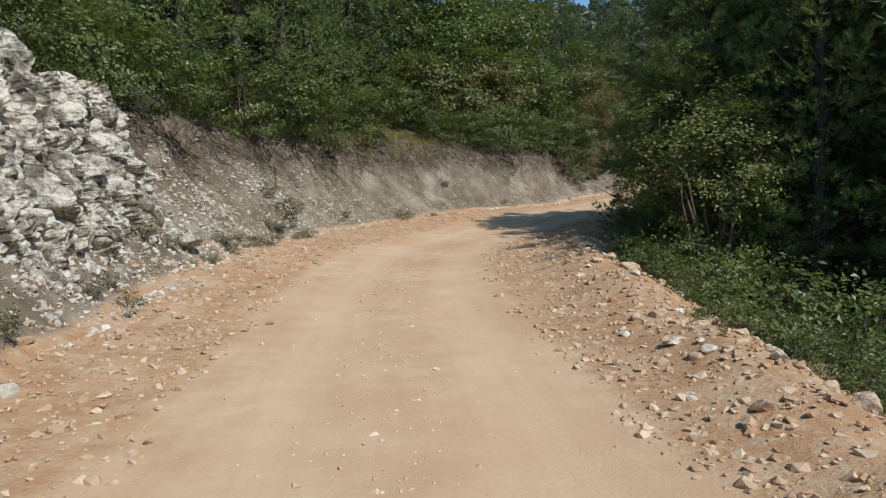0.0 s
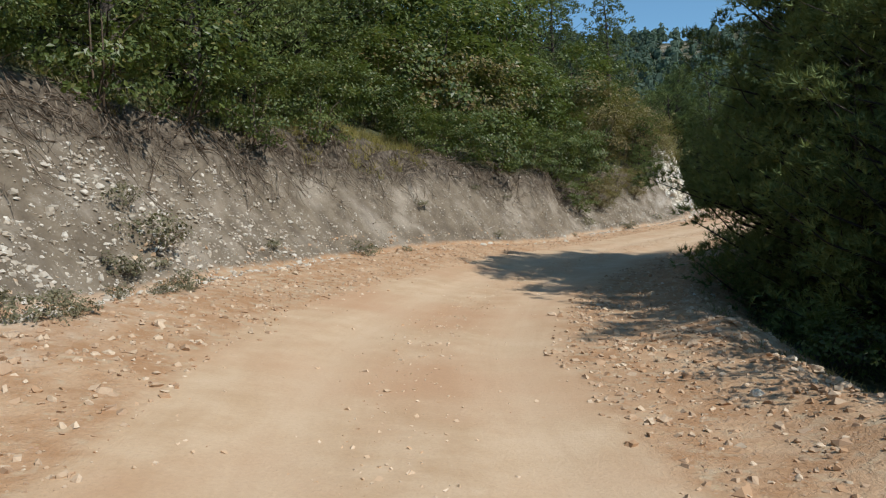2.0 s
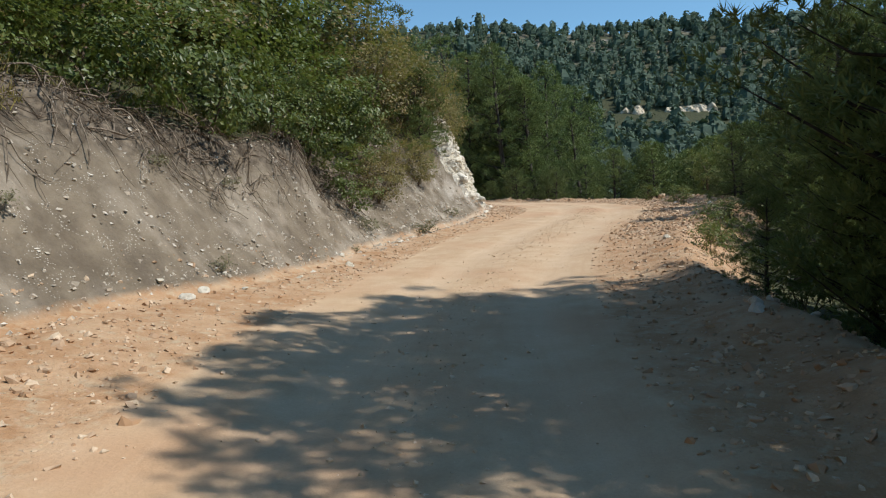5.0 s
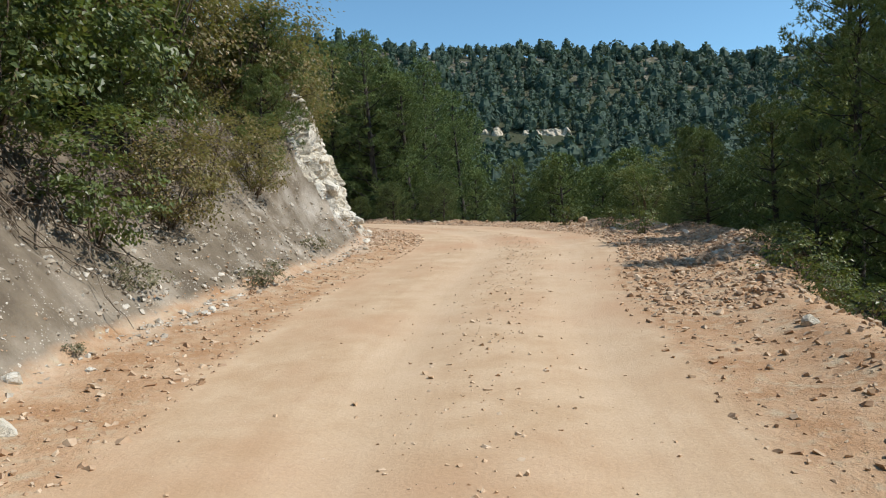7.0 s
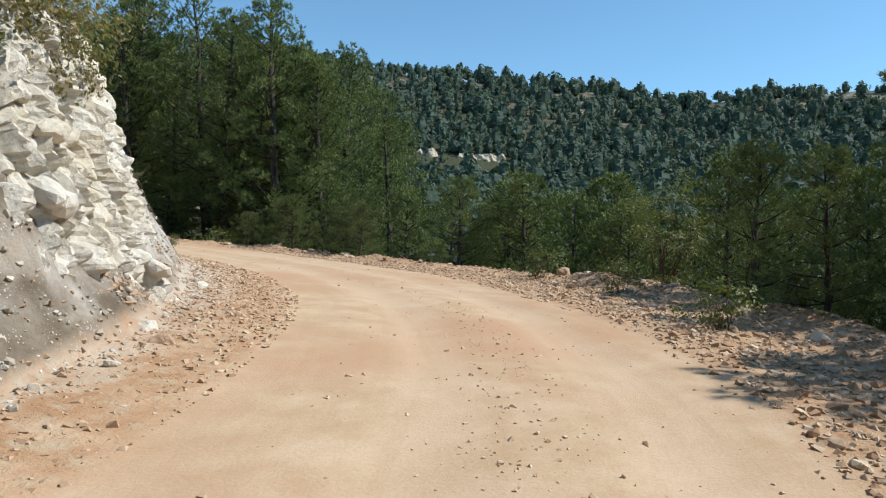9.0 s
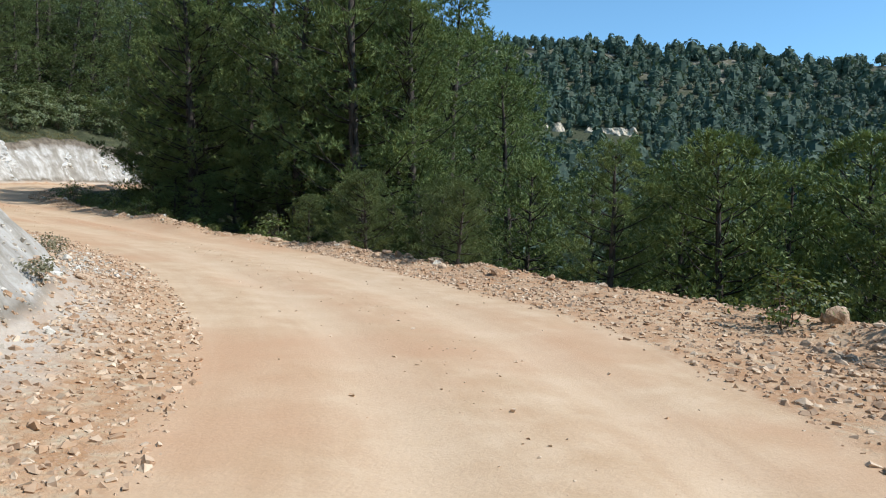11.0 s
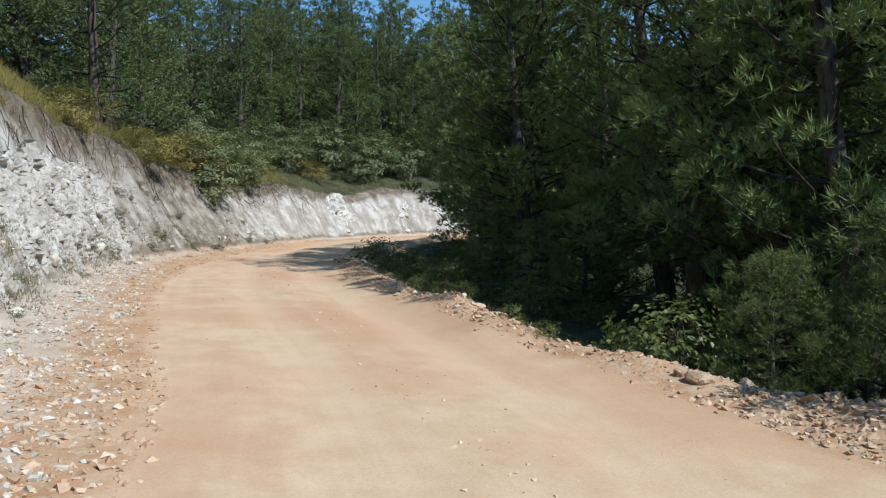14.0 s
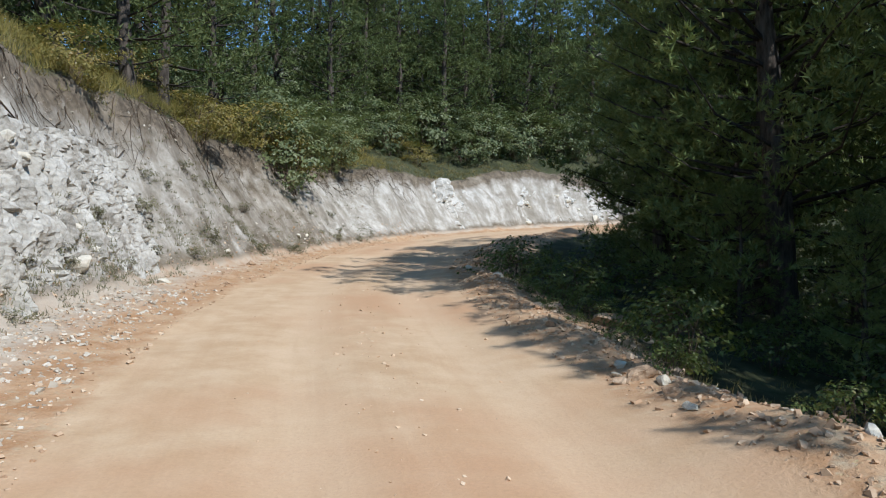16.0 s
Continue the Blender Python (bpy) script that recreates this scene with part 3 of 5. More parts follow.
def pine_parts(seed, tall, spread, bare, needles=7, tufts=11, long=0.16, wide=0.022, whorl=0.5, taper=0.65, puff=0.3):
    """Trunk, branches and needles of a black pine: each branch carries rounded cushions of needle tufts, thickest at its end."""
    rng = np.random.default_rng(seed)
    zs = np.linspace(0, tall, 14)
    bend = np.cumsum(rng.normal(0, 0.06, (14, 2)), axis=0) * tall / 14
    bend -= bend[0]
    path = np.column_stack([bend, zs])
    trunk = tube(path, (0.02 * tall * (1 - zs / tall) ** 0.8 + 0.015) * rng.uniform(0.9, 1.12, 14), 8)
    limbs, cen, dirs = [], [], []
    z = bare
    while z < tall * 0.985:
        f = (z - bare) / (tall - bare)
        count = int(rng.integers(4, 6))
        for a in rng.uniform(0, 2 * math.pi) + np.arange(count) * 2 * math.pi / count + rng.normal(0, 0.25, count):
            reach = spread * (1 - f) ** taper * (0.6 + 0.4 * min(1, f * 4 + 0.4)) * rng.uniform(0.55, 1.15) + 0.12
            base = np.array([np.interp(z, zs, path[:, 0]), np.interp(z, zs, path[:, 1]), z])
            u = np.linspace(0, 1, 4)[:, None]
            lift = rng.uniform(-0.2, 0.22) + 0.6 * f
            way = np.array([math.cos(a), math.sin(a), 0])
            pts = base + way * reach * u + np.array([0, 0, 1]) * reach * (lift * u + 0.22 * u**3) + rng.normal(0, 0.03, (4, 3)) * reach * u
            limbs.append(tube(pts, np.linspace(0.012 + 0.012 * reach, 0.005, 4), 3))
            lets = 1 + int(reach * 0.85 / puff + 0.5)
            w = 1.02 - 0.78 * rng.uniform(0, 1, lets)
            w[0] = 1.03
            across = np.cross(way, (0, 0, 1)) * (rng.normal(0, 0.42, lets) * (0.25 + reach * 0.5) * (1.25 - w))[:, None]
            c = np.stack([np.interp(w, u[:, 0], pts[:, k]) for k in range(3)], axis=1) + across + (0, 0, 0.05)
            big = puff * rng.uniform(0.6, 1.2, lets) * (0.45 + 0.55 * (1 - f) ** 0.5)
            m = np.repeat(np.arange(lets), tufts)
            v = unit(rng.normal(size=(len(m), 3)) + way * 0.55 + (0, 0, 0.55))
            cen.append(c[m] + v * (big[m] * rng.uniform(0.35, 1.0, len(m)))[:, None] * (1, 1, 0.72))
            dirs.append(unit(v * 0.8 + way * 0.25 + (0, 0, 0.55) + rng.normal(0, 0.2, v.shape)))
        z += whorl * rng.uniform(0.7, 1.25) * (1 - 0.4 * f)
    cen, dirs = np.concatenate(cen), np.concatenate(dirs)
    n = len(cen)
    d = unit(np.repeat(dirs, needles, axis=0) * 0.95 + rng.normal(0, 0.5, (n * needles, 3)))
    c = np.repeat(cen, needles, axis=0) + d * 0.01
    facing = unit(np.repeat(dirs, needles, axis=0) * 0.6 + rng.normal(0, 0.55, d.shape))
    side = unit(np.cross(d, facing)) * wide * 0.5
    L = long * rng.uniform(0.6, 1.25, (len(d), 1))
    v = np.stack([c - side, c + side, c + d * L], axis=1).reshape(-1, 3)
    return trunk, join(limbs), (v, np.arange(len(v)).reshape(-1, 3))


def plant(name, pieces, label, category):
    """A thing with its pieces: (part name, (verts, faces), material, smooth)."""
    top = tagged(new(name), label, category)
    for part_name, (v, f), material, soft in pieces:
        ob = mesh_object(part_name, v, f, material, top, flat=not soft)
        if part_name != "trunk":
            ob["kind"] = "stuff"
    return top


def pine(seed, tall, spread, bare, label, needle=None, **kw):
    t, l, c = pine_parts(seed, tall, spread, bare, **kw)
    return plant("pine_tree", [("trunk", t, BARK, True), ("limb", l, LIMB, True), ("crown", c, needle or PINE, False)], label, "pine tree")


def shrub(seed, tall, wide, material, label, count=3500, leaf=0.075, clumps=90, stems=7, name="shrub", low=0.0):
    """A many-stemmed shrub: stems, twigs and clumps of leaves with gaps between, from near the ground up."""
    rng = np.random.default_rng(seed)
    u = unit(rng.normal(size=(clumps, 3)))
    rad = rng.uniform(0.3, 1.0, (clumps, 1)) ** 0.55
    lump = 1 + 0.7 * value_noise(u[:, 0] * 2.1 + seed, u[:, 1] * 2.1 + u[:, 2] * 1.7)[:, None]
    cen = u * rad * lump * (wide / 2, wide / 2, tall * 0.5) + (0, 0, tall * 0.47)
    cen[:, 2] = np.maximum(cen[:, 2], low + 0.06 * tall * rng.uniform(0.3, 2, clumps))
    size = rng.uniform(0.08, 0.17, clumps) * wide * 0.5
    pick = rng.integers(0, clumps, count)
    off = rng.normal(size=(count, 3)) * size[pick][:, None] * (1, 1, 0.5)
    outv = unit(cen[pick] - (0, 0, tall * 0.3))
    lv = leaves(rng, cen[pick] + off, leaf, 0.7, 0.72, outv)
    wood = []
    for k in range(stems):
        tip = cen[rng.integers(0, clumps)]
        b = np.array([*(rng.normal(0, 0.08, 2) * wide * 0.5), -0.1])
        uu = np.linspace(0, 1, 5)[:, None]
        pts = b + (tip - b) * uu + rng.normal(0, 0.03, (5, 3)) * tall * uu + (0, 0, 0.12) * np.sin(uu * math.pi) * tall
        wood.append(tube(pts, np.linspace(0.002 + 0.0085 * tall, 0.0015 + 0.001 * tall, 5), 4))
        for _ in range(5):
            q = pts[rng.integers(1, 4)]
            t2 = cen[rng.integers(0, clumps)]
            if np.linalg.norm(t2 - q) < wide * 0.45:
                wood.append(tube(np.linspace(q, t2, 4) + rng.normal(0, 0.03, (4, 3)), np.linspace(min(0.010, 0.002 + 0.003 * tall), 0.002, 4), 3))
    return plant(name, [("stem", join(wood), TWIG, True), ("foliage", lv, material, False)], label, "shrub")


rnd = random.Random(5)


def lip_at(s):
    return float(np.interp(s, PLAN[:, 0], PLAN[:, 3]))


def place(kinds, spots, group, sink=0.1, lean=4):
    """Copies of the kinds at (kind, x, y, scale), each kind itself standing at its first spot."""
    used = set()
    for kind, x, y, k in spots:
        m = pose(x, y, height(x, y) - sink, rnd.uniform(-lean, lean), rnd.uniform(-lean, lean), rnd.uniform(0, 360))
        if kind in used:
            ob = copy_thing(kinds[kind], m)
        else:
            ob = kinds[kind]
            ob.matrix_basis = m
            used.add(kind)
        ob.scale = (k, k, k * rnd.uniform(0.94, 1.08))
        tagged(ob, group=group)


# shrubs along the lip of the left bank and up the slope behind it
HAZELS = [shrub(11, 3.0, 3.6, HAZEL, "dense green hazel shrub leaning over the bank", 3100, 0.132, 75),
          shrub(12, 3.4, 3.4, HAZEL, "round green hazel shrub on top of the bank", 3100, 0.132, 75),
          shrub(13, 3.2, 3.6, OAK, "oak shrub turning yellow-brown on top of the bank", 3000, 0.12, 75),
          shrub(14, 3.4, 3.6, HAZEL, "tall green hazel shrub up the slope behind", 3600, 0.12, 80),
          shrub(15, 3.2, 3.6, OAK, "browning oak shrub hanging over the limestone nose", 5000, 0.084, 95, 12)]
spots = []
for s in np.arange(-3, 38, 1.9):
    if not 24.6 < s < 26.6:
        spots.append((rnd.choice((0, 1, 0, 1, 2)), s, -lip_at(s) - rnd.uniform(0.0, 0.4), rnd.uniform(0.5, 0.8)))
    if not 17 < s < 23.4:
        spots.append((rnd.choice((0, 1, 0, 1)) if s < 27 else rnd.choice((0, 1, 2)), s + 0.9, -lip_at(s) - rnd.uniform(2.4, 3.4), rnd.uniform(0.95, 1.25)))
for s in np.arange(22.6, 28.5, 1.15):
    spots.append((rnd.choice((0, 1)), s, -lip_at(s) - rnd.uniform(0.9, 1.7), rnd.uniform(0.5, 0.72)))
for s in np.arange(-2, 40, 3.2):
    spots.append((3, s, -lip_at(s) - rnd.uniform(5.0, 7.5), rnd.uniform(1.4, 1.8)))
spots += [(3, 28, -12.5, 2.0), (3, 31, -11.5, 2.0), (3, 34, -10.5, 1.9), (3, 25, -12.5, 2.0), (3, 36.5, -9.5, 1.7), (4, 38.6, -4.9, 0.85), (4, 40.6, -4.5, 0.8), (4, 42.2, -4.3, 0.75), (4, 41.4, -5.6, 1.0), (4, 44.2, -4.7, 0.6), (1, 40.5, -7.5, 1.2), (4, 43.6, -5.6, 0.7), (2, 39.6, -6.4, 1.1), (1, 36.0, -5.4, 0.8), (4, 43.2, -4.2, 0.6), (4, 45.0, -4.2, 0.5), (4, 46.4, -4.4, 0.45), (4, 36.6, -3.9, 0.5), (4, 37.9, -3.85, 0.48), (1, 35.2, -3.95, 0.45), (4, 39.2, -3.8, 0.42), (1, 33.5, -7.4, 1.35), (0, 35.5, -7.0, 1.2), (1, 31.5, -7.6, 1.5)]
place(HAZELS, [(k, *at(s, d)[:2], z) for k, s, d, z in spots], "shrubs on the bank")

# pines below the track
FINE = dict(needles=9, tufts=13, long=0.125, wide=0.0155, puff=0.31)
MIDDLE = dict(needles=9, tufts=13, long=0.14, wide=0.022, puff=0.42)
COARSE = dict(needles=6, tufts=10, long=0.16, wide=0.042, puff=0.48)
PINES = [pine(31, 9.0, 2.9, 0.3, "dark green black pine with branches to the ground", whorl=0.56, **MIDDLE),
         pine(32, 5.0, 2.1, 0.15, "young bushy black pine beside the track", whorl=0.44, **FINE),
         pine(33, 10.5, 3.0, 1.8, "tall black pine with a bare lower trunk", whorl=0.58, **MIDDLE),
         pine(41, 9.0, 2.9, 0.3, "dark green black pine deeper in the wood", whorl=0.62, **COARSE),
         pine(42, 5.0, 2.1, 0.15, "young bushy black pine on the slope below", whorl=0.48, **COARSE),
         pine(43, 10.5, 3.0, 1.8, "tall black pine deeper in the wood", whorl=0.64, **COARSE),
         pine(44, 3.6, 2.0, 0.1, "dusty young pine spreading over the verge", whorl=0.36, needle=WOODPINE, **FINE),
         pine(45, 11.0, 3.3, 1.2, "tall broad-crowned black pine shading the track", whorl=0.56, taper=0.38, needles=8, tufts=12, long=0.145, wide=0.028, puff=0.44)]
spots = [(0, 7.7, 22.2, 0.9), (0, 7.0, 18.6, 1.0), (0, 11.4, 23.8, 0.7), (0, 7.4, 15.2, 0.9), (2, 9.5, 12.0, 1.0), (0, 11.4, 4.0, 0.6), (0, 13.6, 11.0, 0.9), (1, 8.9, 24.4, 0.6), (0, 6.6, 20.4, 0.95), (0, 9.4, 22.0, 1.0),
         (2, 12.8, 21.5, 1.0), (0, 15.2, 24.8, 0.7), (0, 12.6, 17.5, 1.0), (0, 17.8, 28.6, 0.85), (0, 16.4, 26.2, 0.85), (2, 20.0, 31.0, 0.85), (7, 24.9, 35.2, 0.75), (2, 25.6, 33.6, 0.9), (0, 22.6, 32.0, 0.9)]
spots += [(1, 5.8, 12.8, 0.5), (1, 6.6, 16.3, 0.55), (1, 8.6, 26.0, 0.28), (1, 11.6, 27.2, 0.4), (1, 14.2, 29.5, 0.5), (1, 18.4, 33.2, 0.55), (1, 25.7, 40.4, 0.8), (1, 26.6, 43.5, 0.6), (1, 28.4, 44.8, 0.7), (1, 30.2, 47.8, 0.9), (1, 28.4, 49.2, 0.75), (1, 31.2, 43.8, 0.9), (1, 33.2, 50.8, 1.1), (1, 31.0, 54.2, 0.9), (1, 27.2, 47.2, 0.85), (1, 25.6, 48.6, 0.7), (1, 29.6, 45.6, 0.95), (1, 29.6, 50.0, 0.9), (1, 32, 47, 1.0), (1, 32.0, 52.5, 1.0)]
spots += [(1, 34.5, 49.5, 1.0), (1, 30.6, 41.0, 1.0), (1, 34, 43.5, 1.1), (1, 37, 47.5, 1.1), (1, 36, 54, 1.05), (1, 28.0, 38.2, 1.0), (1, 32, 37, 1.2), (1, 37, 40, 1.3), (1, 40, 52, 1.3), (1, 41, 45, 1.3)]
spots += [(0, 25.0, 57.4, 1.08), (0, 26.2, 56.2, 1.0), (0, 26.0, 60.0, 1.0), (6, 22.9, 53.4, 0.52), (6, 24.3, 52.4, 0.6), (6, 23.6, 55.0, 0.62), (6, 22.4, 55.4, 0.42), (6, 25.2, 53.8, 0.7), (6, 23.4, 50.6, 0.5), (1, 26.8, 52.4, 0.7), (1, 22.2, 63.6, 0.4), (1, 22.0, 66.4, 0.42), (0, 26.6, 59.6, 1.1), (2, 24.8, 61.6, 1.0), (0, 30.5, 57.5, 0.85), (2, 23.2, 68.8, 1.15), (2, 24.2, 70.2, 1.1), (0, 25.0, 67.0, 1.0), (1, 23.6, 64.6, 0.6), (1, 26.0, 70.6, 0.8)]
spots += [(0, 29.6, 64.6, 1.1), (0, 27.0, 63.0, 1.0), (0, 30.0, 69.0, 1.1), (1, 28.0, 65.6, 1.0), (0, 33.5, 63.5, 1.1), (1, 25.2, 74.2, 0.8), (0, 29.4, 60.0, 1.1), (2, 25.6, 64.6, 1.1), (0, 28.6, 62.4, 1.05), (2, 28.2, 67.2, 1.1), (2, 23.0, 73.6, 0.95), (0, 23.8, 75.2, 0.9), (2, 27.2, 72.6, 1.05), (0, 31.6, 65.5, 1.0), (0, 32.2, 70.6, 1.0), (0, 24.4, 79.4, 0.75), (2, 27, 78.5, 0.9), (0, 31, 76, 0.95), (0, 34.5, 60.5, 0.55), (0, 36, 66, 1.1)]
spots += [(0, 30.5, 82.5, 0.9), (0, 35.5, 81.0, 1.0), (2, 37.5, 74.5, 1.1), (0, 41, 78, 1.1), (0, 40.5, 69.5, 1.1), (0, 39.5, 60.5, 0.55)]
spots += [(1, 5.5, 15.8, 1.0), (1, 6.1, 18.0, 1.1), (1, 5.4, 13.9, 0.75), (1, 6.5, 20.0, 1.0), (0, 6.4, 16.6, 0.85), (0, 23.7, 71.0, 0.95), (0, 24.6, 77.2, 0.85), (0, 6.8, 13.4, 0.9), (0, 26.0, 82.0, 0.7), (0, 29.4, 85.2, 0.75), (0, 31.4, 86.6, 0.8), (1, 21.0, 35.2, 0.7), (1, 23.2, 38.8, 0.7), (0, 16.6, 30.6, 0.68), (0, 20.2, 33.2, 0.66), (1, 20.4, 36.6, 0.45), (0, 26.6, 33.6, 1.0), (0, 27.4, 36.0, 0.9)]
# last four: unseen tall pines added to shade the nearer trees and the track
spots += [(0, *at(27.8, 5.3)[:2], 0.75), (1, *at(26.4, 4.7)[:2], 0.8), (1, *at(28.6, 4.5)[:2], 0.5), (7, 26.2, 58.4, 0.8), (7, 26.4, 61.0, 0.9), (7, 22.8, 66.6, 0.9), (7, 24.0, 73.0, 1.0), (7, 25.4, 77.0, 1.0), (2, 11.0, 12.5, 1.3), (2, 13.0, 16.0, 1.3), (2, 9.8, 9.5, 1.2), (2, 12.5, 8.0, 1.3)]
spots += [(7, 9.3, 13.9, 0.86), (0, 8.8, 15.6, 0.9), (7, 9.0, 16.6, 0.92), (7, 8.4, 18.9, 0.92), (7, 9.2, 21.0, 0.9), (7, 10.4, 18.6, 1.05), (7, 11.0, 15.0, 1.0), (7, 11.6, 20.6, 1.05)]
spots = [(k + (3 if abs(road_coords(np.array([x]), np.array([y]))[1][0]) > (7.6 if k == 1 else 8.4) and k < 3 else 0), x, y, z) for k, x, y, z in spots]
place(PINES, spots, "pines below the track")
spots = [(0, *at(37.0, -4.5)[:2], 0.5), (0, *at(32.0, -4.9)[:2], 0.36), (0, *at(14.2, -6.4)[:2], 0.55), (0, *at(11.6, -6.6)[:2], 0.6), (0, *at(17.4, -7.0)[:2], 0.5), (0, *at(8.6, -7.2)[:2], 0.7), (0, *at(35.0, -4.9)[:2], 0.42), (0, 10.5, 39.5, 0.6), (0, 9.9, 38.7, 0.42), (0, *at(39.2, -5.0)[:2], 0.4)]
place([pine(36, 4.0, 1.7, 0.1, "low bushy young pine on top of the bank", whorl=0.36, **FINE)], spots, "young pines on the bank")

# the wood above the bank
DARK = [pine(37, 10.0, 2.8, 0.9, "dark black pine standing close above the bank", whorl=0.6, **COARSE)]
place(DARK, [(0, *at(s, d)[:2], k) for s, d, k in ((17.4, -7.0, 0.8), (19.3, -6.8, 0.85), (21.2, -6.8, 0.9), (22.9, -7.2, 0.85), (18.3, -8.0, 0.9), (20.3, -8.2, 0.95), (15.0, -8.4, 0.8), (20.2, -10.2, 1.0), (23.8, -10.4, 1.0), (12.2, -8.8, 0.8), (8.0, -9.2, 0.8))], "pines close above the bank")
WOOD = [pine(34, 9.5, 2.9, 0.8, "slender black pine in the wood above the bank", whorl=0.72, tufts=12, needles=5, long=0.17, wide=0.05, puff=0.52, needle=WOODPINE),
        pine(35, 10.5, 3.1, 0.6, "tall black pine in the wood above the bank", whorl=0.72, tufts=12, needles=5, long=0.17, wide=0.05, puff=0.52, needle=WOODPINE)]
spots = [(1, -5.0, 26.6, 0.9), (1, -6.6, 24.2, 0.9), (1, -7.6, 28.2, 1.0), (1, -3.4, 29.6, 0.85), (0, -8.4, 21.0, 0.9), (0, -9.6, 17.0, 0.9), (0, 10.6, 72.6, 0.9), (0, 9.2, 78.2, 1.0), (1, 15.4, 94.7, 0.95), (1, 17.6, 95.6, 0.9), (1, 12.4, 89.5, 0.9), (0, 7.6, 74.6, 1.0), (1, 12.6, 96.5, 1.0), (0, 8.6, 84.5, 1.0), (1, 20.5, 99, 1.0), (1, 24.5, 101.0, 1.0), (1, 29, 102.0, 1.0), (0, 5.5, 80, 1.1), (1, 5, 87, 1.0), (1, 9.4, 93.0, 1.0)]
spots += [(1, 16.5, 101, 1.1), (1, 21.5, 106, 1.1), (1, 28, 108, 1.1), (1, 35, 104, 1.0), (1, 11.5, 103.5, 1.1), (0, 5, 97, 1.1), (0, 4.5, 71.0, 1.0), (0, 7.8, 68.0, 0.95), (0, 9.6, 63.2, 0.9), (0, 6, 61.5, 1.0), (1, 10.6, 57.5, 0.85), (0, 7.2, 54.5, 0.95), (1, 11.8, 52.8, 0.8), (0, 8.6, 49, 0.9), (1, 11.2, 46.6, 0.8), (1, 6.4, 45.0, 0.9), (0, 2.6, 76, 1.1), (1, 1.5, 84, 1.1), (1, 0, 92, 1.1), (0, 2, 66, 1.1)]
spots += [(1, 2.5, 57.5, 1.1), (1, 2.5, 49.5, 1.1), (1, 17, 109, 1.1), (1, 7, 106, 1.1), (1, 14.0, 99.0, 1.0), (0, 7.0, 90.0, 1.0), (1, 10.4, 97.5, 1.0), (0, 12.0, 93.2, 0.85), (1, 19.0, 103.5, 1.1), (1, 25.0, 105.5, 1.1), (0, 3.5, 80.5, 1.2), (0, 6.4, 77.0, 1.0), (1, 31.5, 105.0, 1.1), (1, 22.5, 110.5, 1.2), (1, 13.0, 108, 1.2), (1, -2, 72, 1.2), (1, -3, 79, 1.2), (1, -2, 87, 1.2), (1, -4, 95, 1.2), (1, 2, 101, 1.2)]
spots += [(1, -5, 66, 1.2), (1, -3, 58, 1.2), (1, 5.4, 65.0, 1.0), (0, 7.4, 71.2, 0.9), (1, 4.4, 91.5, 1.1), (0, 9.0, 88.6, 0.9), (0, 6.2, 83.4, 1.0)]
spots += [(1, 13.6, 93.6, 0.9), (1, 16.4, 97.8, 1.0), (0, 19.2, 97.4, 0.95), (1, 22.2, 98.6, 1.0), (1, 14.8, 100.8, 1.1), (1, 18.0, 100.4, 1.1), (1, 21.4, 102.4, 1.1), (0, 11.0, 94.6, 1.0), (1, 24.0, 99.8, 1.0), (0, 26.6, 101.0, 1.0)]
place(WOOD, spots, "pines above the bank")
SHRUBS = [shrub(61, 2.6, 2.8, PALELEAF, "pale green leafy shrub under the pines", 2500, 0.115, 60), shrub(62, 1.5, 2.2, GOLD, "low yellowing shrub on the grassy slope", 2200, 0.075, 45)]
spots = [(0, 12.0, 80.5, 1.0), (0, 13.4, 86.0, 0.9), (1, 11.6, 76.6, 0.8), (1, 12.6, 83.0, 0.8), (0, 15.0, 91.4, 1.0), (0, 18.8, 94.0, 0.9), (1, 16.4, 91.8, 0.9), (1, 11.0, 69.2, 0.8), (0, 8.8, 66.2, 0.9), (0, 10.6, 60.6, 0.9), (1, 12.2, 59.4, 0.8), (0, 10.2, 86.8, 1.1), (0, 21.6, 96.6, 0.9), (0, 10.8, 49.8, 1.0), (1, 13.0, 48.2, 0.7), (0, 13.4, 51.0, 0.7), (1, 9.6, 75.0, 0.9), (1, 11.0, 79.0, 0.7), (1, 13.8, 88.4, 0.7), (1, 11.3, 81.2, 0.7)]
spots += [(1, 12.4, 86.8, 0.8), (0, 13.4, 83.6, 0.8), (1, 10.4, 77.4, 0.6), (0, 16.8, 96.4, 1.0), (0, 12.2, 91.8, 1.0), (0, 8.4, 80.4, 0.9), (0, 24.6, 98.2, 0.9), (0, 28.4, 99.4, 0.9), (1, 12.0, 78.4, 1.2), (1, 12.6, 80.2, 1.1), (0, 12.9, 79.0, 1.1), (1, 11.4, 74.8, 1.0), (0, 12.6, 82.0, 1.0), (1, 13.6, 84.4, 0.9)]
spots += [(0, 14.0, 92.6, 1.2), (0, 16.6, 94.2, 1.2), (0, 19.6, 95.4, 1.2), (0, 22.4, 97.2, 1.2), (1, 15.2, 92.6, 1.0), (0, 25.6, 98.8, 1.2), (0, 12.6, 90.4, 1.1), (0, 20.8, 97.8, 1.3), (0, 17.8, 96.6, 1.3)]
place(SHRUBS, spots, "shrubs in the wood")

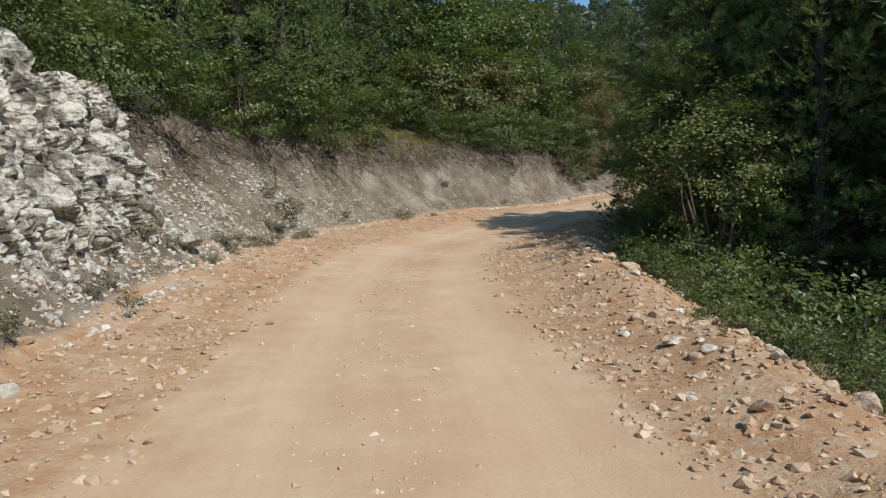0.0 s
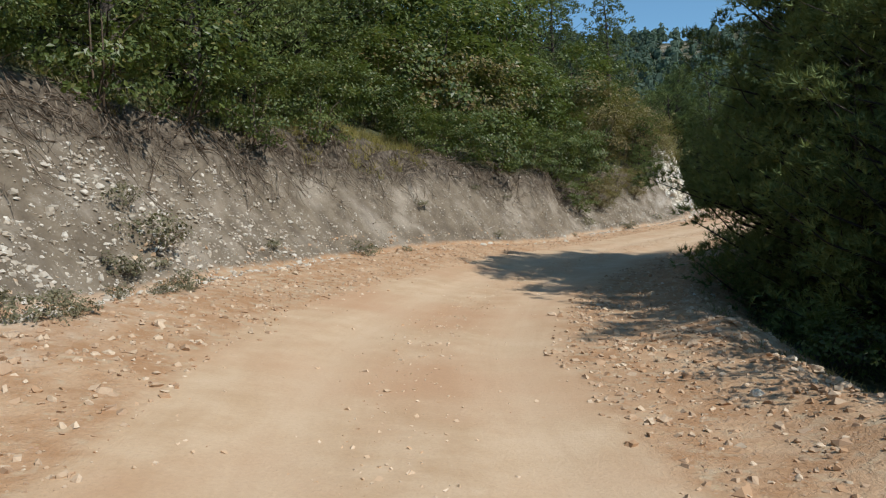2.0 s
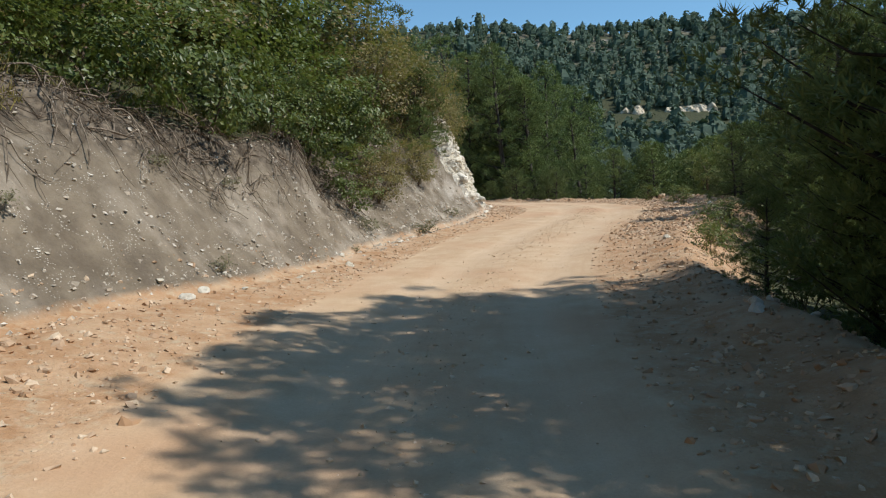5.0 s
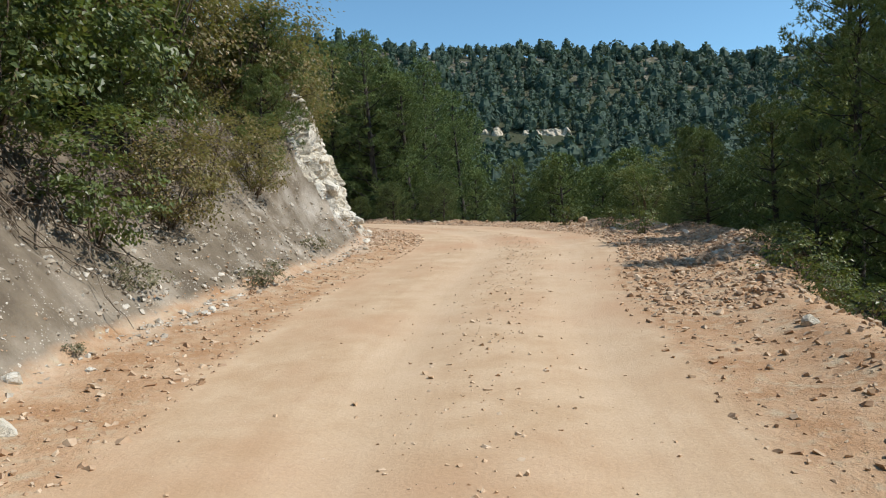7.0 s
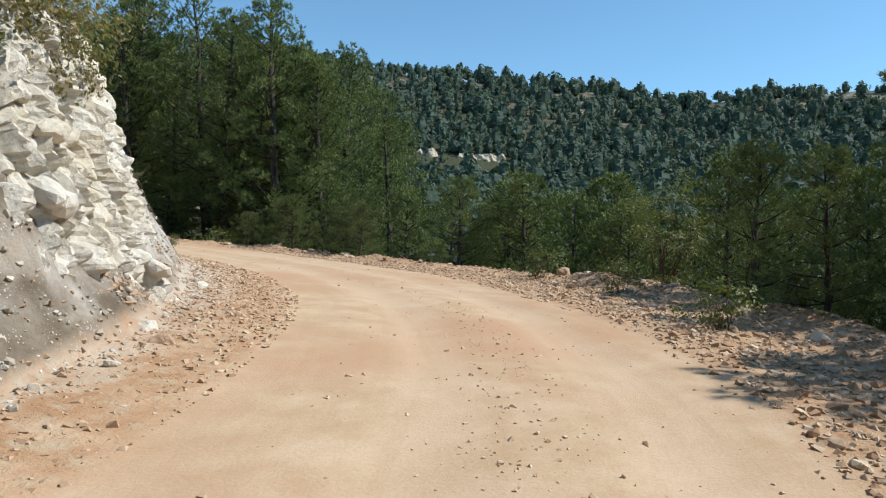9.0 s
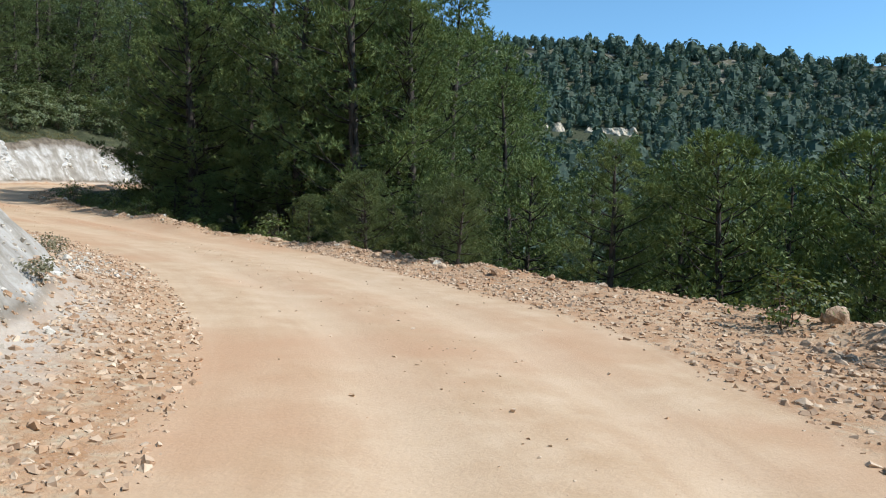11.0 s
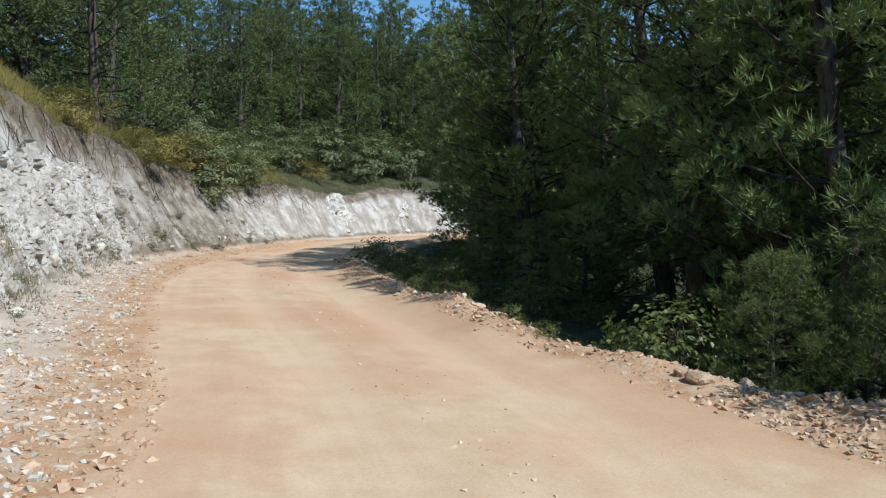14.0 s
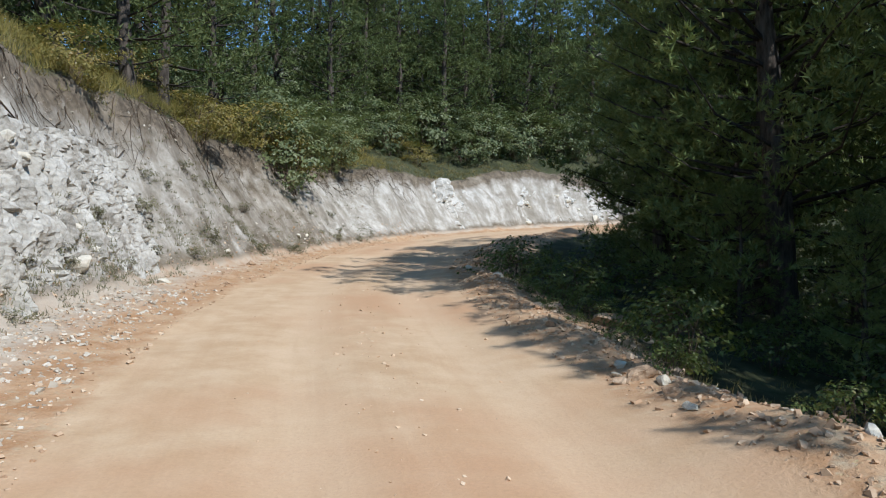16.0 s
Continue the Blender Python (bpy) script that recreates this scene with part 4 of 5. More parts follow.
# shrubs at the right verge
VERGE = [shrub(51, 4.0, 2.3, LOOSE, "tall loose yellow-green shrub at the stony verge", 6500, 0.062, 95, 14), shrub(52, 1.1, 1.4, HAZEL, "low weedy shrub at the verge", 640, 0.072, 45)]
spots = [(0, 4.4, 12.2, 1.05), (1, 3.8, 10.2, 1.0), (1, 4.4, 13.2, 1.1), (1, 6.1, 9.6, 1.3), (1, 3.9, 15.2, 0.6), (1, 4.9, 8.4, 1.1), (1, 5.2, 6.4, 1.2), (1, 4.8, 17.8, 0.7), (1, 20.7, 70.0, 0.5), (1, 20.2, 66.6, 0.55), (1, 21.4, 64.0, 0.7), (1, 18.6, 37.2, 0.7), (1, 21.8, 40.6, 0.7), (1, 23.4, 43.8, 0.9), (0, 23.9, 41.0, 0.78), (0, 22.2, 34.5, 1.6), (0, 24.6, 35.8, 1.3)]
spots += [(1, 3.3, 5.4, 0.6), (1, 4.1, 6.6, 0.8), (1, 3.5, 7.6, 0.6), (1, 4.4, 4.6, 0.8), (1, 5.4, 7.6, 1.0), (1, 5.6, 5.2, 1.0), (1, 3.0, 3.6, 0.6), (1, 4.0, 2.4, 0.8)]
for _ in range(34):
    s = rnd.choice((rnd.uniform(4, 30), rnd.uniform(62, 84)))
    spots.append((1, *at(s, float(np.interp(s, PLAN[:, 0], PLAN[:, 7])) + rnd.uniform(0.5, 3.5))[:2], rnd.uniform(0.5, 1.1)))
for s in np.arange(61.5, 74.5, 1.0):
    spots.append((1, *at(s, float(np.interp(s, PLAN[:, 0], PLAN[:, 7])) + rnd.uniform(0.0, 0.8))[:2], rnd.uniform(0.22, 0.42)))
for s in np.arange(33, 47, 0.8):
    spots.append((1, *at(s, float(np.interp(s, PLAN[:, 0], PLAN[:, 7])) + rnd.uniform(0.0, 0.9))[:2], rnd.uniform(0.35, 0.7)))
for s in np.arange(3.2, 13, 0.55):
    spots.append((1, *at(s, float(np.interp(s, PLAN[:, 0], PLAN[:, 7])) + rnd.uniform(0.45, 1.3))[:2], rnd.uniform(0.35, 0.7)))
place(VERGE, spots, "shrubs at the verge", lean=6)
WEEDS = [shrub(55, 0.3, 0.6, WEED, "small dry weed on the bank", 420, 0.04, 34, 4, "weed"), shrub(56, 0.32, 0.85, WEED, "small dusty grey-green weed on the bank", 520, 0.042, 40, 4, "weed")]
spots = []
for s in list(np.arange(3, 19, 2.0)) + list(np.arange(20, 40, 2.2)) + list(np.arange(50, 88, 2.0)):
    foot = float(np.interp(s, PLAN[:, 0], PLAN[:, 2]))
    spots.append((rnd.choice((0, 1)), *at(s + rnd.uniform(-0.4, 0.4), -foot - rnd.choice((0.0, 0.1, 0.3, 0.9)) - rnd.uniform(-0.2, 0.2))[:2], rnd.uniform(0.4, 1.0)))
for _ in range(40):
    s = rnd.uniform(58, 88)
    foot = float(np.interp(s, PLAN[:, 0], PLAN[:, 2]))
    spots.append((rnd.choice((0, 1)), *at(s, -foot - rnd.uniform(0.0, 1.0))[:2], rnd.uniform(0.35, 0.7)))
for _ in range(30):
    s = rnd.uniform(4, 17)
    foot = float(np.interp(s, PLAN[:, 0], PLAN[:, 2]))
    spots.append((rnd.choice((0, 1)), *at(s, -foot - rnd.uniform(-0.35, 0.4))[:2], rnd.uniform(0.35, 0.8)))
spots += [(1, -3.8, 17.6, 1.3), (1, 1.8, 30.0, 0.6), (0, -3.9, 16.8, 1.0)]
place(WEEDS, spots, "weeds on the bank", 0.03, 12)


CUT = (239.0, 264.0)


def far_cut(x, y, wide, tall, seed):
    """A pale broken cut in the far hillside, facing the valley."""
    nu, nv = 90, 26
    U, V = (a.ravel() for a in np.meshgrid(np.linspace(-0.5, 0.5, nu), np.linspace(0, 1, nv)))
    top = tall * (0.6 + 0.5 * (value_noise(U * 7 + seed, U * 0, seed) + 0.5)) * (1 - (2 * np.abs(U)) ** 6)
    out = 2.6 * fractal(U * wide, V * 9, 0.4, 5, seed)
    px, py = x + U * wide * 0.71 + (V * 5 - out) * 0.71, y - U * wide * 0.71 + (V * 5 - out) * 0.71
    v = np.stack([px, py, height(x, y) - 2.5 + V * (top + 2.5)], axis=1)
    i = (np.arange(nv - 1)[:, None] * nu + np.arange(nu - 1)[None, :]).ravel()
    tagged(mesh_object("limestone_outcrop", v, np.stack([i, i + 1, i + nu + 1, i + nu], axis=1), CLIFF), "pale rock cut in the wooded far hillside", "rock outcrop")


far_cut(229.4, 273.5, 14.0, 5.5, 3)
far_cut(247.9, 255.4, 24.0, 6.0, 7)

# pine wood on the far hillside, one growth
def far_wood():
    rng = np.random.default_rng(77)
    n = 13200
    az = np.radians(rng.uniform(-8, 88, n))
    r = 44 + 476 * rng.uniform(0, 1, n) ** 0.72
    x, y = HUB[0] + r * np.sin(az), HUB[1] + r * np.cos(az)
    m = 1200
    x, y = np.append(x, rng.uniform(-45, 75, m)), np.append(y, rng.uniform(-60, 75, m))
    r = np.hypot(x - HUB[0], y - HUB[1])
    h, s, d = land(x, y)[:3]
    ok = (d > 15) | (d < -20) | ((s > 112) & (np.abs(d) > 4))
    across, along = (x - CUT[0]) * 0.71 - (y - CUT[1]) * 0.71, (x - CUT[0]) * 0.71 + (y - CUT[1]) * 0.71
    ok &= ~((np.abs(across) < 26) & (along > -34) & (along < 7) & (rng.uniform(0, 1, len(x)) < 0.93))
    patch = fractal(x, y, 0.03, 2, 71)
    ok &= (rng.uniform(0, 1, len(x)) < np.interp(r, [0, 40, 330, 440, 520], [1, 1, 1, 0.8, 0.5]) + 0.8 * patch * smooth(250, 420, r))
    x, y, h, r = x[ok], y[ok], h[ok], r[ok]
    pieces = []
    ring = np.linspace(0, 2 * math.pi, 5, endpoint=False)
    for lo, hi, cl, big in ((0, 90, 150, 0.14), (90, 220, 72, 0.21), (220, 560, 40, 0.31)):
        k = (r >= lo) & (r < hi)
        m = int(k.sum())
        tall = rng.uniform(2.0, 4.4, m) * (1 + 0.5 * smooth(100, 300, r[k])) * np.where(rng.uniform(0, 1, m) < 0.14 * smooth(120, 200, r[k]), 1.8, 1.0)
        girth = rng.uniform(0.4, 0.66, m) * tall**0.8 * 1.35
        blunt, low = rng.uniform(0.8, 2.4, (m, 1)), rng.uniform(0.2, 0.5, (m, 1))

        def swell(z):
            up = np.clip((z - low) / (1 - low), 0, 1)
            return np.sqrt(1 - up**2) ** blunt * np.minimum(1, 0.8 + 0.2 * z / low) * girth[:, None]

        # a lumpy inner mass, then leaf clumps standing out of it
        zr = np.repeat(np.array([[0.02, 0.4, 0.75]]), m, axis=0)
        rr = swell(zr)[:, :, None] * rng.uniform(0.5, 0.82, (m, 3, 5))
        core = np.stack([x[k, None, None] + rr * np.cos(ring), y[k, None, None] + rr * np.sin(ring), (h[k, None] + zr * tall[:, None])[:, :, None] + 0.05 * rr], axis=-1).reshape(m, 15, 3)
        core = np.concatenate([core, np.stack([x[k], y[k], h[k] + 0.88 * tall], axis=-1)[:, None]], axis=1)
        tri = []
        for j in range(5):
            q = (j + 1) % 5
            for lv in range(2):
                tri += [(lv * 5 + j, lv * 5 + q, lv * 5 + 5 + q), (lv * 5 + j, lv * 5 + 5 + q, lv * 5 + 5 + j)]
            tri.append((10 + j, 10 + q, 15))
        pieces.append((core.reshape(-1, 3), (np.arange(m)[:, None, None] * 16 + np.array(tri)[None]).reshape(-1, 3)))
        z = rng.uniform(0.03, 1.0, (m, cl))
        rad = swell(z) * rng.uniform(0.55, 1.12, (m, cl)) * (0.86 + 0.2 * np.cos(3 * z * tall[:, None] + rng.uniform(0, 6, (m, 1)))) + 0.06
        a = rng.uniform(0, 2 * math.pi, (m, cl))
        c = np.stack([x[k, None] + rad * np.cos(a), y[k, None] + rad * np.sin(a), h[k, None] + z * tall[:, None]], axis=-1).reshape(-1, 3)
        outv = np.stack([np.cos(a), np.sin(a), 0.5 + 0 * a], axis=-1).reshape(-1, 3)
        v, f = leaves(rng, c, np.repeat(big * tall, cl)[:, None], 0.3, 1.0, outv, 2.4)
        v = v.reshape(-1, 4, 3)[:, :3].reshape(-1, 3)
        pieces.append((v, np.arange(len(v)).reshape(-1, 3)))
    v, f = join(pieces)
    tagged(mesh_object("far_wood", v, f, HAZEPINE), "haze-tinted dark green pine wood covering the far hillside", "woodland", kind="stuff")


far_wood()

# ---- stones, roots and grass ----


def pebbles(name, label, s, d, size, seed, material, category="gravel", top=0.042):
    rng = np.random.default_rng(seed)
    c = at_many(s, d)
    n = len(c)
    base = np.array([(x, y, z) for z in (-0.6, 0.6) for x, y in ((-0.8, -0.6), (0.8, -0.7), (0.7, 0.7), (-0.7, 0.8))], float)
    tri = np.array([(0, 2, 1), (0, 3, 2), (4, 5, 6), (4, 6, 7), (0, 1, 5), (0, 5, 4), (1, 2, 6), (1, 6, 5), (2, 3, 7), (2, 7, 6), (3, 0, 4), (3, 4, 7)])
    if top > 0.05:
        g = 1.618
        base = unit(np.array([(-1, g, 0), (1, g, 0), (-1, -g, 0), (1, -g, 0), (0, -1, g), (0, 1, g), (0, -1, -g), (0, 1, -g), (g, 0, -1), (g, 0, 1), (-g, 0, -1), (-g, 0, 1)]))
        tri = np.array([(0, 11, 5), (0, 5, 1), (0, 1, 7), (0, 7, 10), (0, 10, 11), (1, 5, 9), (5, 11, 4), (11, 10, 2), (10, 7, 6), (7, 1, 8), (3, 9, 4), (3, 4, 2), (3, 2, 6), (3, 6, 8), (3, 8, 9), (4, 9, 5), (2, 4, 11), (6, 2, 10), (8, 6, 7), (9, 8, 1)])
    m = len(base)
    size = np.minimum(size * 0.85, top)
    v = base[None] * (1 + rng.uniform(-0.28, 0.28, (n, m, 1))) * size[:, None, None] * np.stack([np.ones(n), rng.uniform(0.6, 1, n), rng.uniform(0.45, 0.9, n)], axis=1)[:, None]
    q = unit(rng.normal(size=(n, 3)))
    r = unit(np.cross(q, rng.normal(size=(n, 3))))
    turn = np.stack([q, r, np.cross(q, r)], axis=1)
    v = np.einsum("nij,njk->nik", v, turn)
    v[..., 2] *= 0.75
    v = v + c[:, None] + rng.normal(0, 0.12, (n, m, 3)) * size[:, None, None]
    f = (np.arange(n)[:, None, None] * m + tri[None]).reshape(-1, 3)
    return tagged(mesh_object(name, v.reshape(-1, 3), f, material), label, category, kind="stuff")


def gravel_material(name, lo, hi, rust):
    n = Nodes(name)
    g = n.node("ShaderNodeNewGeometry").outputs["Random Per Island"]
    col = n.mix(g, lo, hi)
    col = n.mix(n.ramp(n.math("FRACT", n.math("MULTIPLY", g, 7.3)), 0.55, 1.0), col, rust)
    col = n.mix(n.ramp(n.noise(30, 4), 0.4, 0.7), col, n.mix(0.5, col, lo))
    return n.finish(col, 0.9)


GRAVEL = gravel_material("mixed_gravel", (0.37, 0.24, 0.145), (0.63, 0.50, 0.355), (0.40, 0.24, 0.13))
DUSTY = gravel_material("dusty_gravel", (0.50, 0.35, 0.22), (0.68, 0.54, 0.39), (0.52, 0.34, 0.20))
SHARDS = gravel_material("pale_shards", (0.34, 0.29, 0.22), (0.68, 0.63, 0.54), (0.40, 0.33, 0.25))
rg = np.random.default_rng(9)
n = 12000
s = rg.uniform(1, 92, n)
e, f, l, lh, up, re, ve, fa, wh, cr = plan(s)
w = rg.uniform(0, 1, n)
pebbles("verge_gravel", "orange and pale loose gravel along the bank's foot", s, -(e + (f - e + 0.25) * np.clip(w + rg.normal(0, 0.12, n), 0, 1.1)), np.exp(rg.normal(math.log(0.019), 0.5, n)), 1, GRAVEL)
n = 13000
s = rg.uniform(1, 92, n)
e, f, l, lh, up, re, ve, fa, wh, cr = plan(s)
pebbles("verge_gravel", "orange and pale loose gravel along the outer verge", s, re + (ve - re + 0.5) * np.clip(rg.uniform(0, 1, n) + rg.normal(0, 0.12, n), -0.05, 1.1), np.exp(rg.normal(math.log(0.021), 0.55, n)), 2, GRAVEL)
n = 4500
s = rg.uniform(43, 62, n)
e, f, l, lh, up, re, ve, fa, wh, cr = plan(s)
pebbles("verge_gravel", "thick orange and pale gravel at the inner bend", s, -(e + (f - e + 0.3) * rg.uniform(-0.05, 1.05, n)), np.exp(rg.normal(math.log(0.026), 0.5, n)), 7, GRAVEL)
n = 5500
s = rg.uniform(54, 74, n)
e, f, l, lh, up, re, ve, fa, wh, cr = plan(s)
pebbles("bank_shards", "grey and pale rubble fanning out below the white bank", s, -(e + 0.25 + (f - e) * rg.uniform(0, 1.1, n) ** 0.8), np.exp(rg.normal(math.log(0.021), 0.55, n)), 27, SHARDS)
n = 3000
s = rg.uniform(35, 50, n)
e, f, l, lh, up, re, ve, fa, wh, cr = plan(s)
pebbles("verge_gravel", "coarse stones heaped along the outer bend", s, ve - (ve - re) * rg.beta(1.2, 1.6, n), np.exp(rg.normal(math.log(0.036), 0.5, n)), 23, GRAVEL, top=0.085)
n = 6500
s = rg.uniform(40, 60, n)
e, f, l, lh, up, re, ve, fa, wh, cr = plan(s)
pebbles("verge_gravel", "thick orange gravel heap along the outer bend", s, re + (ve - re) * rg.uniform(0, 1.05, n), np.exp(rg.normal(math.log(0.03), 0.5, n)), 8, GRAVEL)
n = 5200
s = rg.uniform(2, 26, n)
e, f, l, lh, up, re, ve, fa, wh, cr = plan(s)
clump = value_noise(s * 1.7, s * 0 + 3, 5) * 1.4
side = rg.uniform(0, 1, n) < 0.5
d = np.where(side, -(e + (f - e + 0.2) * np.clip(rg.uniform(0, 1.1, n) + 0.3 * clump, -0.1, 1.1)), re + (ve - re + 0.4) * np.clip(rg.uniform(0, 1.1, n) + 0.4 * clump, -0.1, 1.1))
pebbles("verge_gravel", "coarse orange and pale stones strewn along both verges", s, d, np.exp(rg.normal(math.log(0.026), 0.55, n)), 14, GRAVEL, top=0.065)
n = 1700
s = rg.uniform(34, 49, n)
e, f, l, lh, up, re, ve, fa, wh, cr = plan(s)
pebbles("bank_shards", "pale limestone rubble on the bank by the nose", s, -(f - 0.25 + (l - f) * rg.uniform(0, 0.95, n) ** 1.3), np.exp(rg.normal(math.log(0.024), 0.5, n)), 19, SHARDS, top=0.055)
n = 6200
s = 7 + 16 * rg.beta(1.3, 1.8, n)
e, f, l, lh, up, re, ve, fa, wh, cr = plan(s)
pebbles("bank_shards", "pale shards of scree on the cut bank", s, -(f - 0.2 + (l - f) * rg.uniform(0, 0.85, n)), np.exp(rg.normal(math.log(0.026), 0.6, n)), 11, SHARDS, top=0.065)
n = 4600
s = np.where(rg.uniform(0, 1, n) < 0.8, rg.uniform(1, 46, n), rg.uniform(46, 90, n))
e, f, l, lh, up, re, ve, fa, wh, cr = plan(s)
mid = rg.uniform(0, 1, n) < 0.65
pebbles("track_gravel", "scattered small stones on the packed track", s, cr + np.where(mid, rg.normal(-0.08, 0.24, n), rg.uniform(-1.7, 1.7, n)), np.exp(rg.normal(math.log(0.012), 0.5, n)), 3, DUSTY, top=0.03)
n = 6500
s = np.concatenate([rg.uniform(1, 40, 4500), rg.uniform(46, 92, 2000)])
e, f, l, lh, up, re, ve, fa, wh, cr = plan(s)
pebbles("bank_shards", "pale stone shards sticking out of the cut bank", s, -(f + (l - f) * rg.uniform(0, 1, n) ** 1.4), np.exp(rg.normal(math.log(0.026), 0.5, n)), 4, SHARDS)


def stone(s, d, size, kind, group):
    p = at(s, d)
    ob = new("stone", rnd.choice(STONES[kind]))
    ob.matrix_basis = pose(p.x, p.y, p.z + size * 0.1, rnd.uniform(-22, 22), rnd.uniform(-22, 22), rnd.uniform(0, 360)) @ Matrix.Diagonal((size, size * rnd.uniform(0.7, 1.1), size * rnd.uniform(0.7, 1.0), 1))
    return tagged(ob, "clay-stained angular stone lying at the verge" if kind == "clay" else "pale angular limestone lying at the verge", "stone", group)


for _ in range(120):
    s = rnd.uniform(2, 80)
    ve = float(np.interp(s, PLAN[:, 0], PLAN[:, 7]))
    stone(s, ve + rnd.uniform(-0.7, 0.5), rnd.choice((0.05, 0.06, 0.08, 0.1, 0.13)), rnd.choice(("clay", "clay", "chalk")), "stones on the outer verge")
for _ in range(70):
    s = rnd.uniform(3, 84)
    fo = float(np.interp(s, PLAN[:, 0], PLAN[:, 2]))
    stone(s, -fo + rnd.uniform(-0.25, 0.5), rnd.choice((0.05, 0.07, 0.09, 0.12, 0.15)), rnd.choice(("clay", "chalk", "chalk")), "stones at the bank's foot")
for _ in range(46):
    s = rnd.uniform(3.2, 13)
    stone(s, float(np.interp(s, PLAN[:, 0], PLAN[:, 7])) + rnd.uniform(-0.35, 0.75), rnd.choice((0.06, 0.08, 0.1, 0.13, 0.16)), rnd.choice(("clay", "clay", "clay", "chalk")), "stones on the outer verge")
for _ in range(50):
    s = rnd.uniform(36, 50)
    ve = float(np.interp(s, PLAN[:, 0], PLAN[:, 7]))
    stone(s, ve - rnd.uniform(-0.3, 1.6), rnd.choice((0.06, 0.08, 0.1, 0.13, 0.17)), rnd.choice(("clay", "clay", "chalk")), "stones on the outer verge")
for _ in range(42):
    s = rnd.uniform(53, 68)
    stone(s, float(np.interp(s, PLAN[:, 0], PLAN[:, 7])) + rnd.uniform(-0.35, 0.25), rnd.choice((0.06, 0.08, 0.1, 0.13, 0.18)), rnd.choice(("chalk", "clay", "clay")), "stones on the outer verge")
# named boulders: by the shrub, and the row along the outer bend
for s, d, size in ((10.9, 3.3, 0.22), (6.3, 3.0, 0.2), (5.8, 3.5, 0.2), (7.4, 3.3, 0.16), (50.5, 6.3, 0.3), (57.4, 4.1, 0.2), (57.9, 3.8, 0.14), (58.9, 4.0, 0.17), (59.6, 3.7, 0.12), (56.5, 4.5, 0.2), (54.8, 4.6, 0.22), (55.7, 4.2, 0.15), (61.5, 3.2, 0.16), (71.6, 2.5, 0.2), (70.9, 3.0, 0.34), (72.2, 2.4, 0.16), (70.2, 3.3, 0.16)):
    stone(s, d, size, "clay", "stones on the outer verge")


def roots():
    """Roots and dead stalks hanging from the lip down the cut."""
    rng = np.random.default_rng(21)
    made = []
    for k in range(1500):
        s = rng.uniform(2, 92) if k < 900 else rng.uniform(60, 92) if k < 980 else rng.uniform(11, 37)
        if 37 < s < 50 and k % 4:
            continue
        foot, lip = (float(np.interp(s, PLAN[:, 0], PLAN[:, k])) for k in (2, 3))
        span = (lip - foot) * (rng.uniform(0.05, 0.22) if k % 7 else rng.uniform(0.2, 0.42))
        u = np.linspace(0, 1, 6)
        dd = -(lip + 0.15 - rng.uniform(0, 0.5) - span * (u + np.append(0, rng.normal(0, 0.09, 5))))
        ss = s + np.cumsum(rng.normal(0, 0.08 + 0.2 * span, 6)) + rng.normal(0, 0.45) * u
        p = at_many(ss, dd)
        p[:, 2] += 0.04 + 0.10 * np.sin(u * math.pi) * rng.uniform(0, 1.3) + rng.normal(0, 0.02, 6)
        made.append(tube(p, np.linspace(rng.choice((0.004, 0.006, 0.009, 0.015)), 0.0025, 6), 3))
    v, f = join(made)
    tagged(mesh_object("hanging_root", v, f, TWIG, flat=False), "grey-brown roots hanging over the cut bank", "roots", kind="stuff")


roots()


def grass(name, label, spots, blades, tall, seed, material):
    rng = np.random.default_rng(seed)
    c = np.repeat(spots, blades, axis=0)
    n = len(c)
    c = c + np.stack([rng.normal(0, 0.07, n), rng.normal(0, 0.07, n), np.full(n, -0.02)], axis=1)
    lean = rng.normal(0, 0.45, (n, 3)) + (0, 0, 1)
    L = tall * rng.uniform(0.5, 1.3, (n, 1))
    side = unit(np.cross(lean, rng.normal(size=(n, 3)))) * 0.007
    v = np.stack([c - side, c + side, c + unit(lean) * L], axis=1).reshape(-1, 3)
    tagged(mesh_object(name, v, np.arange(len(v)).reshape(-1, 3), material), label, "grass", kind="stuff")


